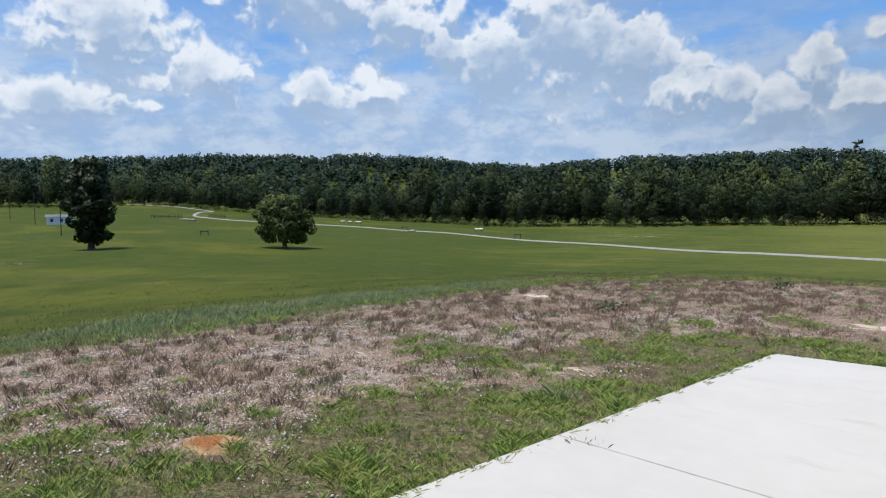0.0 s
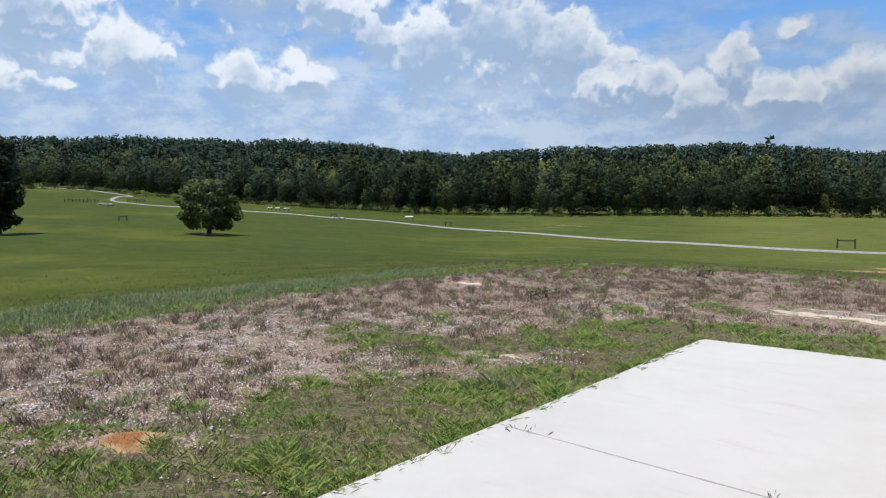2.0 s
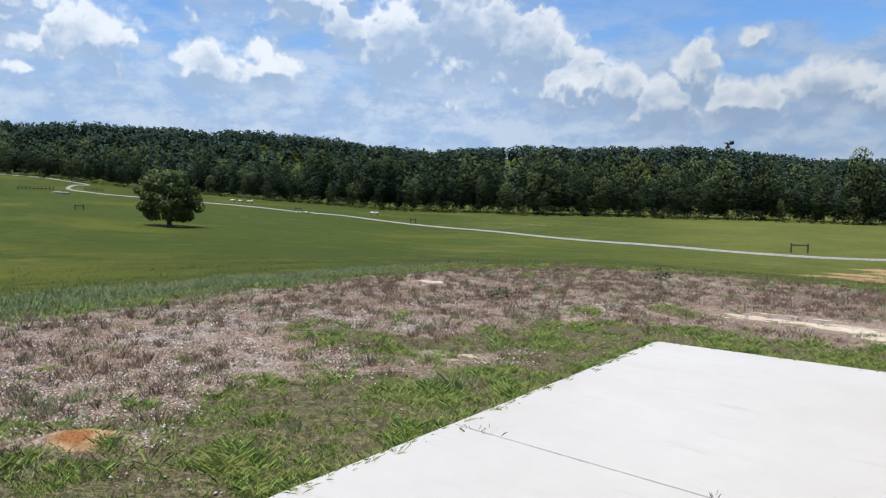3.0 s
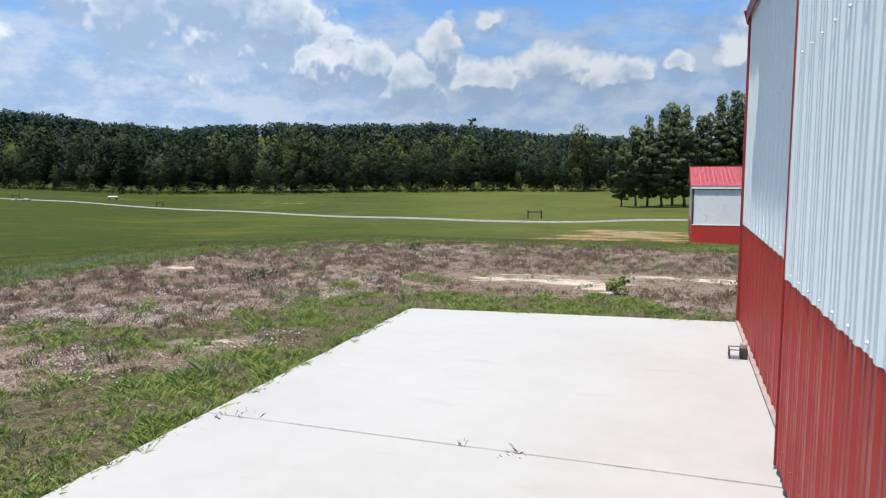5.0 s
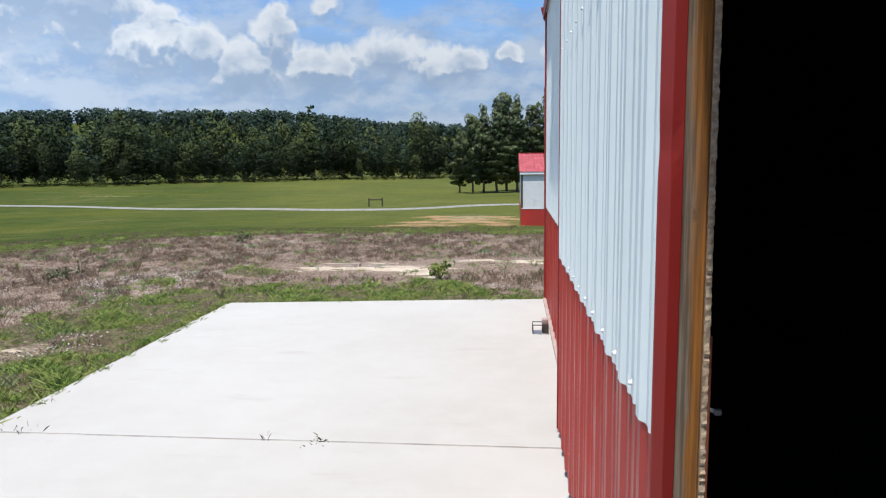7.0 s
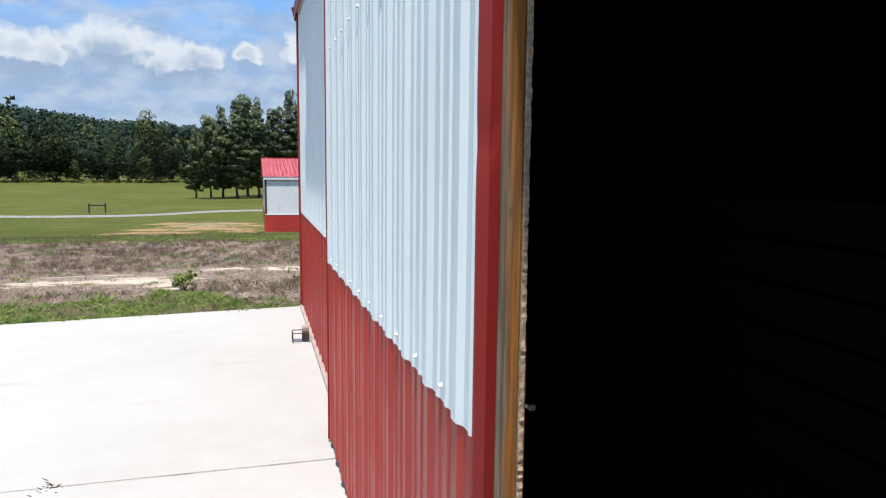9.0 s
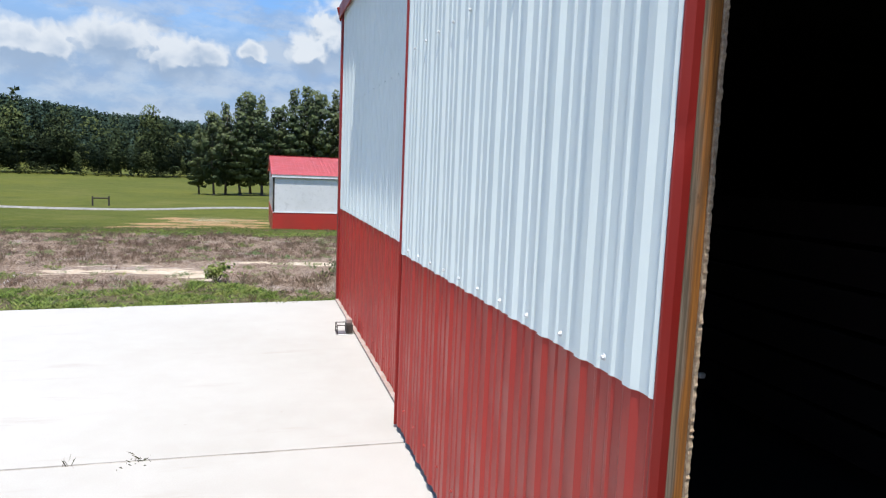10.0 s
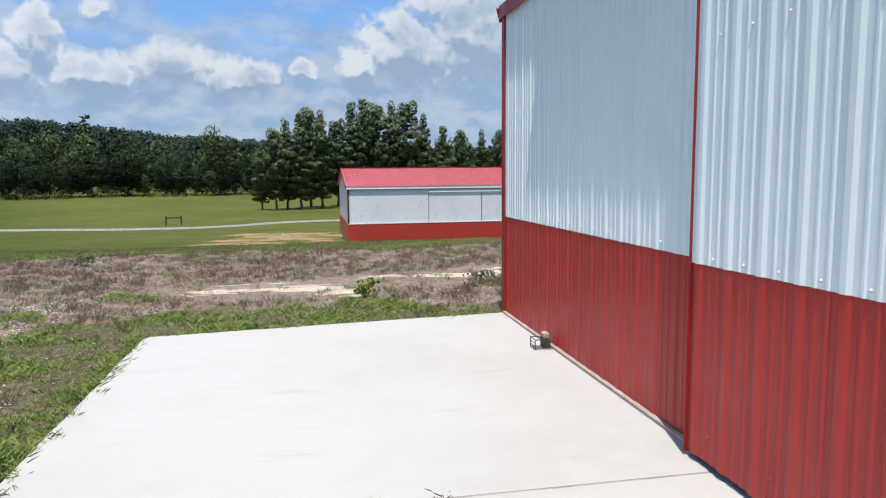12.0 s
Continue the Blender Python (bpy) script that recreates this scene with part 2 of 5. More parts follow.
def ground_material():
    k = Mat("field_ground", 0.95, 0, 0.1)
    dry, sand, clay, near = k.attr("dry"), k.attr("sand"), k.attr("clay"), k.attr("near")
    f1, f2, f3 = k.noise(0.035, 5, 0.6), k.noise(0.5, 6, 0.65), k.noise(7, 6, 0.7)
    f4 = k.noise(45, 4, 0.7)
    # mown pasture
    g = k.mix(k.ramp(f1, 0.35, 0.65), (0.030, 0.049, 0.005), (0.052, 0.066, 0.008))
    g = k.mix(k.ramp(f2, 0.42, 0.66, 0, 0.75), g, (0.082, 0.090, 0.017))
    g = k.mix(k.ramp(k.noise(0.10, 7, 0.7, stretch=(1, 1.3, 1)), 0.50, 0.68, 0, 0.8), g, (0.115, 0.102, 0.034))
    g = k.mix(k.ramp(k.noise(0.055, 6, 0.7), 0.54, 0.64, 0, 0.6), g, (0.030, 0.050, 0.006))
    g = k.mix(k.ramp(f3, 0.46, 0.70, 0, 0.8), g, (0.026, 0.042, 0.008))
    sx = k.node("ShaderNodeSeparateXYZ")
    k.link(k.pos, sx.inputs[0])
    west = k.ramp(k.math("ADD", k.math("MULTIPLY", sx.outputs[1], 0.75), sx.outputs[0]), 4.0, -14.0)
    g = k.mix(k.math("MULTIPLY", west, 0.62), g, (0.029, 0.043, 0.003))
    broad = k.noise(0.028, 4, 0.6, stretch=(1, 1.6, 1))
    g = k.mix(k.ramp(broad, 0.52, 0.64, 0, 0.55), g, (0.082, 0.086, 0.010))
    g = k.mix(k.ramp(broad, 0.47, 0.36, 0, 0.5), g, (0.030, 0.046, 0.008))
    north = k.ramp(k.math("ADD", k.math("MULTIPLY", sx.outputs[1], 0.4), sx.outputs[0]), -8.0, 14.0)
    g = k.mix(k.math("MULTIPLY", north, 0.34), g, (0.125, 0.128, 0.030))
    tufts = k.noise(0.30, 7, 0.75, stretch=(0.7, 1.4, 1))
    g = k.mix(k.ramp(tufts, 0.54, 0.66, 0, 0.55), g, (0.022, 0.034, 0.004))
    g = k.mix(k.ramp(tufts, 0.46, 0.34, 0, 0.45), g, (0.092, 0.094, 0.020))
    # dry stubble soil with grit
    s = k.mix(k.ramp(f2, 0.35, 0.65), (0.115, 0.070, 0.045), (0.185, 0.122, 0.080))
    s = k.mix(k.ramp(k.noise(1.1, 6, 0.75), 0.52, 0.62, 0, 0.8), s, (0.34, 0.305, 0.28))
    s = k.mix(k.ramp(f3, 0.44, 0.70, 0, 0.85), s, (0.12, 0.078, 0.055))
    s = k.mix(k.ramp(f4, 0.58, 0.76, 0, 0.7), s, (0.40, 0.35, 0.29))
    s = k.mix(k.ramp(f4, 0.46, 0.30, 0, 0.8), s, (0.07, 0.045, 0.032))
    f5 = k.noise(130, 3, 0.7)
    s = k.mix(k.ramp(f5, 0.52, 0.68, 0, 0.55), s, (0.36, 0.31, 0.27))
    s = k.mix(k.ramp(f5, 0.48, 0.34, 0, 0.6), s, (0.08, 0.055, 0.04))
    c1, c2, cd = k.cells(34)
    s = k.mix(k.ramp(c1, 0.55, 0.9, 0, 0.75), s, k.mix(c2, (0.33, 0.27, 0.22), (0.22, 0.15, 0.11)))
    s = k.mix(k.ramp(c1, 0.30, 0.05, 0, 0.8), s, k.mix(c2, (0.085, 0.055, 0.04), (0.14, 0.095, 0.07)))
    e1, e2, ed = k.cells(80)
    s = k.mix(k.ramp(e1, 0.6, 0.9, 0, 0.7), s, k.mix(e2, (0.40, 0.345, 0.29), (0.25, 0.19, 0.15)))
    s = k.mix(k.ramp(e1, 0.3, 0.08, 0, 0.7), s, (0.08, 0.055, 0.042))
    lawn = k.mix(k.ramp(f3, 0.35, 0.6), (0.028, 0.034, 0.012), (0.085, 0.066, 0.040))
    lawn = k.mix(k.ramp(f4, 0.45, 0.6, 0, 0.7), lawn, (0.04, 0.033, 0.018))
    lawn = k.mix(k.ramp(c1, 0.5, 0.9, 0, 0.8), lawn, k.mix(c2, (0.085, 0.095, 0.03), (0.20, 0.145, 0.10)))
    lawn = k.mix(k.ramp(e1, 0.6, 0.95, 0, 0.7), lawn, k.mix(e2, (0.075, 0.095, 0.025), (0.19, 0.15, 0.11)))
    col = k.mix(near, g, lawn)
    col = k.mix(k.ramp(k.math("ADD", dry, k.math("MULTIPLY", k.math("SUBTRACT", f3, 0.5), 0.7)), 0.35, 0.65), col, s)
    sandc = k.mix(k.ramp(f3, 0.3, 0.7), (0.52, 0.45, 0.36), (0.38, 0.30, 0.215))
    streak = k.noise(1.5, 6, 0.65, stretch=(0.3, 1.5, 1))
    sand = k.math("MULTIPLY", sand, k.ramp(streak, 0.44, 0.60, 0.0, 1.35))
    col = k.mix(k.ramp(k.math("ADD", sand, k.math("MULTIPLY", k.math("SUBTRACT", f3, 0.5), 0.9)), 0.42, 0.62), col, sandc)
    sandc = k.mix(k.ramp(e1, 0.5, 0.9, 0, 0.5), sandc, (0.30, 0.22, 0.15))
    clay = k.math("MULTIPLY", clay, k.ramp(k.noise(0.6, 7, 0.7, stretch=(0.45, 0.35, 1)), 0.44, 0.58, 0.2, 1.2))
    clayc = k.mix(k.ramp(f3, 0.3, 0.7), (0.205, 0.112, 0.057), (0.36, 0.245, 0.135))
    col = k.mix(k.ramp(k.math("ADD", clay, k.math("MULTIPLY", k.math("SUBTRACT", f3, 0.5), 0.8)), 0.42, 0.62), col, clayc)
    col = k.mix(k.ramp(k.attr("clay"), 1.15, 1.6), col, k.mix(k.ramp(f4, 0.4, 0.6), (0.27, 0.115, 0.042), (0.17, 0.072, 0.03)))
    k.color(col).bump(k.math("ADD", k.math("ADD", f3, k.math("MULTIPLY", f4, 0.4)), f2), 0.7, 0.05)
    return k.m


ground_mat = ground_material()


def leaf_material(name, a, b, c, patch=0.12, trans=0.3, rough=0.6, up=0.0, hue=False, puff=0.0):
    """Foliage: each leaf cluster its own shade, with slow drifts of hue, and light passing through."""
    k = Mat(name, rough, 0, 0.25 if rough < 0.8 else 0.04)
    col = k.mix(k.island(), a, b)
    col = k.mix(k.ramp(k.noise(patch, 3), 0.42, 0.66, 0, 0.8), col, c)
    if hue:
        f = k.attr("hue")
        col = k.mix(k.ramp(f, 0.0, 0.45, 0.9, 0.0), col, tuple(v * 0.5 for v in a))
        col = k.mix(k.ramp(f, 0.5, 1.0, 0.0, 0.9), col, (c[0] * 2.0, c[1] * 1.9, c[2] * 1.5))
    k.color(col)
    t = k.node("ShaderNodeBsdfTranslucent")
    if puff:
        at, tr, mv = k.node("ShaderNodeAttribute"), k.node("ShaderNodeVectorTransform"), k.node("ShaderNodeMix")
        at.attribute_name = "outward"
        tr.vector_type, tr.convert_from, tr.convert_to = "NORMAL", "OBJECT", "WORLD"
        k.link(at.outputs["Vector"], tr.inputs[0])
        mv.data_type = "VECTOR"
        mv.inputs[0].default_value = puff
        k.link(k.node("ShaderNodeNewGeometry").outputs["Normal"], mv.inputs[4])
        k.link(tr.outputs[0], mv.inputs[5])
        nz = k.node("ShaderNodeVectorMath")
        nz.operation = "NORMALIZE"
        k.link(mv.outputs[1], nz.inputs[0])
        k.link(nz.outputs[0], k.b.inputs["Normal"])
    if up:
        ad, nm = k.node("ShaderNodeVectorMath"), k.node("ShaderNodeVectorMath")
        nm.operation = "NORMALIZE"
        k.link(k.node("ShaderNodeNewGeometry").outputs["Normal"], ad.inputs[0])
        ad.inputs[1].default_value = (0, 0, up)
        k.link(ad.outputs[0], nm.inputs[0])
        k.link(nm.outputs[0], k.b.inputs["Normal"])
    k.link(col, t.inputs[0])
    mx = k.node("ShaderNodeMixShader")
    mx.inputs[0].default_value = trans
    k.link(k.b.outputs[0], mx.inputs[1]), k.link(t.outputs[0], mx.inputs[2])
    k.link(mx.outputs[0], k.nt.nodes["Material Output"].inputs[0])
    return k.m


woods_leaf = leaf_material("woods_leaf", (0.028, 0.044, 0.024), (0.042, 0.062, 0.031), (0.050, 0.066, 0.034), 0.05, 0.25, rough=0.9, hue=True, puff=1.0)
# lifted, bluish greens: distance haze is mixed into this leaf colour
hazed_leaf = leaf_material("hazed_leaf", (0.026, 0.046, 0.036), (0.036, 0.058, 0.042), (0.034, 0.054, 0.040), 0.012, 0.1, rough=0.9, puff=1.0)
grove_leaf = leaf_material("grove_leaf", (0.034, 0.052, 0.023), (0.082, 0.112, 0.042), (0.112, 0.136, 0.052), 0.15, 0.15, puff=0.75)
stalk_dry = leaf_material("stalk_dry", (0.050, 0.030, 0.021), (0.185, 0.118, 0.080), (0.105, 0.086, 0.048), 1.4, 0.1, up=0.4)
bush_leaf = leaf_material("bush_leaf", (0.04, 0.055, 0.022), (0.09, 0.11, 0.045), (0.10, 0.10, 0.05), 5.0, 0.15)
weed_leaf = leaf_material("weed_leaf", (0.030, 0.036, 0.016), (0.085, 0.085, 0.045), (0.10, 0.075, 0.045), 6.0, 0.1)
tree_leaf = leaf_material("tree_leaf", (0.022, 0.042, 0.008), (0.062, 0.088, 0.018), (0.085, 0.105, 0.022), 0.4, 0.2, puff=0.7)
dark_leaf = leaf_material("dark_leaf", (0.010, 0.020, 0.007), (0.026, 0.042, 0.012), (0.032, 0.048, 0.015), 0.4, 0.1, puff=0.7)
grass_green = leaf_material("grass_green", (0.016, 0.038, 0.006), (0.215, 0.300, 0.055), (0.205, 0.220, 0.06), 5.0, 0.25, up=0.6)
grass_blue = leaf_material("grass_blue", (0.045, 0.085, 0.026), (0.20, 0.26, 0.105), (0.19, 0.20, 0.08), 0.7, 0.3, up=0.8)
grass_field = leaf_material("grass_field", (0.034, 0.054, 0.006), (0.056, 0.072, 0.010), (0.08, 0.084, 0.018), 0.25, 0.3, up=1.0)
grass_dry = leaf_material("grass_dry", (0.035, 0.021, 0.016), (0.29, 0.21, 0.14), (0.12, 0.08, 0.055), 1.1, 0.15, up=0.6)


def simple(name, a, b, scale, rough=0.8, metal=0.0, bump=0.3, stretch=None, dist=0.004):
    k = Mat(name, rough, metal)
    n = k.noise(scale, 6, 0.65, stretch=stretch)
    col = k.mix(k.ramp(n, 0.3, 0.7), a, b)
    col = k.mix(k.ramp(k.noise(scale * 6, 4, stretch=stretch), 0.5, 0.8, 0, 0.4), col, tuple(v * 0.55 for v in a))
    k.color(col).bump(n, bump, dist)
    return k.m


bark = simple("bark", (0.07, 0.052, 0.04), (0.12, 0.095, 0.075), 5, 0.9, 0, 0.6, (1, 1, 0.25), 0.03)


def lumber_material():
    """Orange heartwood that has weathered grey along its outer side, with fine upright grain and knots."""
    k = Mat("weathered_lumber", 0.85, 0, 0.2)
    sp = k.node("ShaderNodeSeparateXYZ")
    k.link(k.pos, sp.inputs[0])
    drift = k.math("MULTIPLY", k.math("SUBTRACT", k.noise(2.2, 5, 0.6, stretch=(6, 6, 1)), 0.5), 0.06)
    side = k.ramp(k.math("ADD", sp.outputs[0], drift), -0.055, -0.040)
    grain = k.noise(150, 4, 0.65, stretch=(1, 1, 0.025))
    knots = k.noise(9, 5, 0.7, stretch=(1.5, 1.5, 0.7))
    grey = k.mix(k.ramp(grain, 0.35, 0.65), (0.21, 0.165, 0.12), (0.105, 0.08, 0.055))
    warm = k.mix(k.ramp(grain, 0.35, 0.65), (0.29, 0.115, 0.024), (0.15, 0.066, 0.02))
    col = k.mix(side, grey, warm)
    col = k.mix(k.ramp(knots, 0.58, 0.72, 0, 0.75), col, (0.075, 0.042, 0.022))
    k.color(col).bump(grain, 0.4, 0.003)
    return k.m


lumber = lumber_material()
chipboard = simple("chipboard_edge", (0.55, 0.44, 0.31), (0.27, 0.18, 0.11), 90, 0.9, 0, 0.8)
handle_wood = simple("handle_wood", (0.26, 0.085, 0.045), (0.16, 0.055, 0.035), 12, 0.7, 0, 0.3, (1, 1, 0.1))
# barn interior: the shade indoors is put into these near-black colours
shaded_inner_wall = simple("shaded_inner_wall", (0.008, 0.006, 0.005), (0.012, 0.009, 0.007), 3, 0.95)
shaded_inner_floor = simple("shaded_inner_floor", (0.005, 0.005, 0.005), (0.008, 0.007, 0.007), 4, 1.0)
shaded_inner_red = simple("shaded_red_board", (0.010, 0.002, 0.002), (0.007, 0.002, 0.002), 3, 0.9)
galvanised = simple("galvanised_steel", (0.42, 0.43, 0.43), (0.30, 0.31, 0.31), 30, 0.42, 0.85, 0.2)
dark_post = simple("dark_post_wood", (0.035, 0.027, 0.022), (0.06, 0.048, 0.04), 8, 0.9, 0, 0.4, (1, 1, 0.2))
gravel_mat = simple("gravel", (0.17, 0.165, 0.155), (0.25, 0.24, 0.225), 2.5, 0.95, 0, 0.4)
white_paint = simple("white_paint", (0.72, 0.73, 0.73), (0.64, 0.65, 0.65), 1.2, 0.6)
shed_white = simple("shed_white_steel", (0.66, 0.66, 0.665), (0.60, 0.605, 0.61), 0.7, 0.45)
joint_dark = simple("joint_filler", (0.17, 0.15, 0.13), (0.36, 0.335, 0.30), 7, 0.95)
dusty_strip = simple("dusty_strip", (0.36, 0.29, 0.26), (0.28, 0.20, 0.17), 9, 0.9)
pebble = simple("pebble", (0.50, 0.47, 0.44), (0.28, 0.24, 0.21), 9, 0.9)
stone_grey = simple("rock", (0.12, 0.11, 0.10), (0.22, 0.20, 0.18), 3, 0.9)


# builders
def mesh_object(name, verts, faces, material, parent=None, smooth=False, label=""):
    me = bpy.data.meshes.new(name)
    verts = np.asarray(verts, dtype=np.float32)
    if isinstance(faces, np.ndarray):
        k = faces.shape[1]
        me.vertices.add(len(verts))
        me.vertices.foreach_set("co", verts.ravel())
        me.loops.add(faces.size)
        me.loops.foreach_set("vertex_index", faces.astype(np.int32).ravel())
        me.polygons.add(len(faces))
        me.polygons.foreach_set("loop_start", np.arange(0, faces.size, k, dtype=np.int32))
        me.update(calc_edges=True)
    else:
        me.from_pydata([tuple(v) for v in verts], [], faces)
    if smooth:
        me.polygons.foreach_set("use_smooth", np.ones(len(me.polygons), dtype=bool))
    me.materials.append(material)
    ob = new(name, me)
    if parent:
        ob.parent = parent
    if label:
        ob["label"] = label
    return ob


def part(name, bm, material, parent=None, label="", smooth=False):
    me = bpy.data.meshes.new(name)
    bm.normal_update()
    bm.to_mesh(me)
    bm.free()
    if smooth:
        me.polygons.foreach_set("use_smooth", np.ones(len(me.polygons), dtype=bool))
    me.materials.append(material)
    ob = new(name, me)
    if parent:
        ob.parent = parent
    if label:
        ob["label"] = label
    return ob


def empty(name, at, label, category, group="", kind=""):
    ob = new(name)
    ob.location = at
    return tagged(ob, label, category, group, kind)


def add_box(bm, a, b, bevel=0.0, m=None):
    r = bmesh.ops.create_cube(bm, size=1)["verts"]
    for v in r:
        v.co = Vector([(a[i] + b[i]) / 2 + v.co[i] * (b[i] - a[i]) for i in range(3)])
    if bevel:
        edges = list({e for v in r for e in v.link_edges})
        r = bmesh.ops.bevel(bm, geom=edges, offset=bevel, segments=1, affect="EDGES")["verts"]
    if m is not None:
        for v in r:
            v.co = m @ v.co
    return r


def box_bm(a, b, bevel=0.0, m=None):
    bm = bmesh.new()
    add_box(bm, a, b, bevel, m)
    return bm


def tube(bm, p, q, r0, r1, n=7):
    p, q = Vector(p), Vector(q)
    turn = (q - p).to_track_quat("Z", "Y").to_matrix()
    rings = []
    for c, r in ((p, r0), (q, r1)):
        rings.append([bm.verts.new(c + turn @ Vector((r * math.cos(a), r * math.sin(a), 0))) for a in (2 * math.pi * i / n for i in range(n))])
    for i in range(n):
        bm.faces.new((rings[0][i], rings[0][(i + 1) % n], rings[1][(i + 1) % n], rings[1][i]))
    bm.faces.new(rings[1])
    bm.faces.new(rings[0][::-1])


RIB = 0.2287


def rib_profile(y0, y1, first):
    """Points (y, height) across a ribbed steel sheet from y0 to y1, with major ribs every 9 inches from first."""
    pts = [(y0, 0.0)]
    i0, i1 = math.floor((y0 - first) / RIB) - 1, math.ceil((y1 - first) / RIB) + 1
    for i in range(i0, i1 + 1):
        c = first + i * RIB
        for dy, h in ((-0.034, 0), (-0.015, 0.0105), (0.015, 0.0105), (0.034, 0),
                      (0.067, 0), (0.075, 0.0044), (0.086, 0.0044), (0.095, 0), (0.133, 0), (0.141, 0.0044), (0.152, 0.0044), (0.161, 0)):
            if y0 + 0.001 < c + dy < y1 - 0.001:
                pts.append((c + dy, h))
    pts.append((y1, 0.0))
    return sorted(pts)


def ribbed_sheet(name, y0, y1, z0, z1, x, first, material, parent, nz=10, thick=0.0012, wave=0.0012, sag=0.0):
    """A ribbed steel sheet that faces -x, its flat pan at x; sag: slope of its lower edge along y."""
    pts = rib_profile(y0, y1, first)
    bm = bmesh.new()
    rows = []
    for j in range(nz + 1):
        z = z0 + (z1 - z0) * j / nz
        rows.append([bm.verts.new((x - h - wave * noise.noise((y * 1.7, z * 1.3, x * 9)), y, z + sag * (y - y0) * (1 - j / nz))) for y, h in pts])
    for j in range(nz):
        for i in range(len(pts) - 1):
            bm.faces.new((rows[j][i], rows[j + 1][i], rows[j + 1][i + 1], rows[j][i + 1]))
    bmesh.ops.recalc_face_normals(bm, faces=bm.faces)
    if sum(f.normal.x for f in bm.faces) > 0:
        bmesh.ops.reverse_faces(bm, faces=bm.faces)
    bmesh.ops.solidify(bm, geom=bm.faces[:], thickness=thick)
    return part(name, bm, material, parent)


# ground heights
def smooth(x, a, b):
    t = np.clip((x - a) / (b - a), 0, 1)
    return t * t * (3 - 2 * t)


def wob(x, y, s, seed=0.0):
    """Cheap rolling noise in -1..1."""
    return (np.sin(x * s + 1.3 + seed) * np.cos(y * s * 1.13 + 0.7 * seed) + 0.6 * np.sin(x * s * 2.3 - y * s * 1.7 + 2.1 + seed) +
            0.4 * np.cos(x * s * 4.1 + y * s * 3.7 - seed)) / 2.0


def patchy(x, y, size, seed):
    """Value noise in 0..1 with patches of about the given size in metres, three octaves."""
    total = 0.0
    for o, wt in ((0, 0.55), (1, 0.30), (2, 0.15)):
        g = np.random.default_rng(seed * 10 + o).random((128, 128))
        u, v = x / size * 2 ** o + 300, y / size * 2 ** o + 300
        i, j = np.floor(u).astype(int), np.floor(v).astype(int)
        a, b = u - i, v - j
        a, b = a * a * (3 - 2 * a), b * b * (3 - 2 * b)
        i0, i1, j0, j1 = i % 128, (i + 1) % 128, j % 128, (j + 1) % 128
        total = total + wt * ((g[i0, j0] * (1 - a) + g[i1, j0] * a) * (1 - b) + (g[i0, j1] * (1 - a) + g[i1, j1] * a) * b)
    return total


def pad_distance(x, y):
    """Distance outside the raised building pad (negative inside)."""
    qx, qy = np.abs(x - 10) - (20.4 - 4.5), np.abs(y + 8) - (23.6 - 4.5)
    out = np.hypot(np.maximum(qx, 0), np.maximum(qy, 0)) + np.minimum(np.maximum(qx, qy), 0) - 4.5
    return out + 0.5 * wob(x, y, 0.45)


RIDGE_AZ = (-40, -10, 0, 5.3, 9, 13, 16, 20, 27, 32, 40, 47, 54, 63, 70, 77, 81, 110)
RIDGE_EL = (1.8, 2.0, 2.3, 2.7, 2.95, 3.25, 3.65, 3.8, 3.9, 3.85, 3.4, 3.95, 4.45, 4.4, 4.15, 3.9, 3.65, 3.0)


def ground_z(x, y):
    x, y = np.asarray(x, dtype=float), np.asarray(y, dtype=float)
    d = np.maximum(pad_distance(x, y), 0)
    r = np.hypot(x, y)
    az = np.degrees(np.arctan2(-x, y))
    z = -0.045 - 5.75 * (1 - np.exp(-np.sqrt(d * d + 4) / 45) * math.exp(2 / 45))
    away = np.maximum(np.maximum(-3.4 - x, y - 7.4), 0)
    z = z - 0.11 * smooth(away, 0.5, 6) + 0.02 * wob(x, y, 1.7) * smooth(away, 0.1, 1.0)
    side = smooth(az, 36, 72) * (1 - smooth(az, 120, 160))
    z = z + side * np.maximum(r - 18, 0) * 0.0245 * (1 - smooth(r, 330, 500) * 0.35)
    z = z + 0.25 * wob(x, y, 0.045, 2) * smooth(r, 30, 90)
    z = z + 0.024 * np.maximum(r - 195, 0) * smooth(az, 58, 71) * (1 - smooth(az, 120, 160))
    # wooded ridge: the height of its crest at 900 m, by azimuth
    rise = np.interp(az, RIDGE_AZ, RIDGE_EL)
    crest = 900 * np.tan(np.radians(rise)) - 12.5 + 1.2 * np.sin(np.radians(az * 23)) + 0.8 * np.sin(np.radians(az * 61))
    s = smooth(r, 440, 900)
    z = z * (1 - s) + crest * (1 - 0.4 * smooth(r, 1000, 2600)) * s
    return z


def axis_steps(lo, hi, step, far, grow):
    a = list(np.arange(lo, hi + 1e-6, step))
    s, v = step, hi
    while v < far:
        s *= grow
        v += s
        a.append(v)
    s, v = step, lo
    while v > -far:
        s *= grow
        v -= s
        a.insert(0, v)
    return np.array(a)


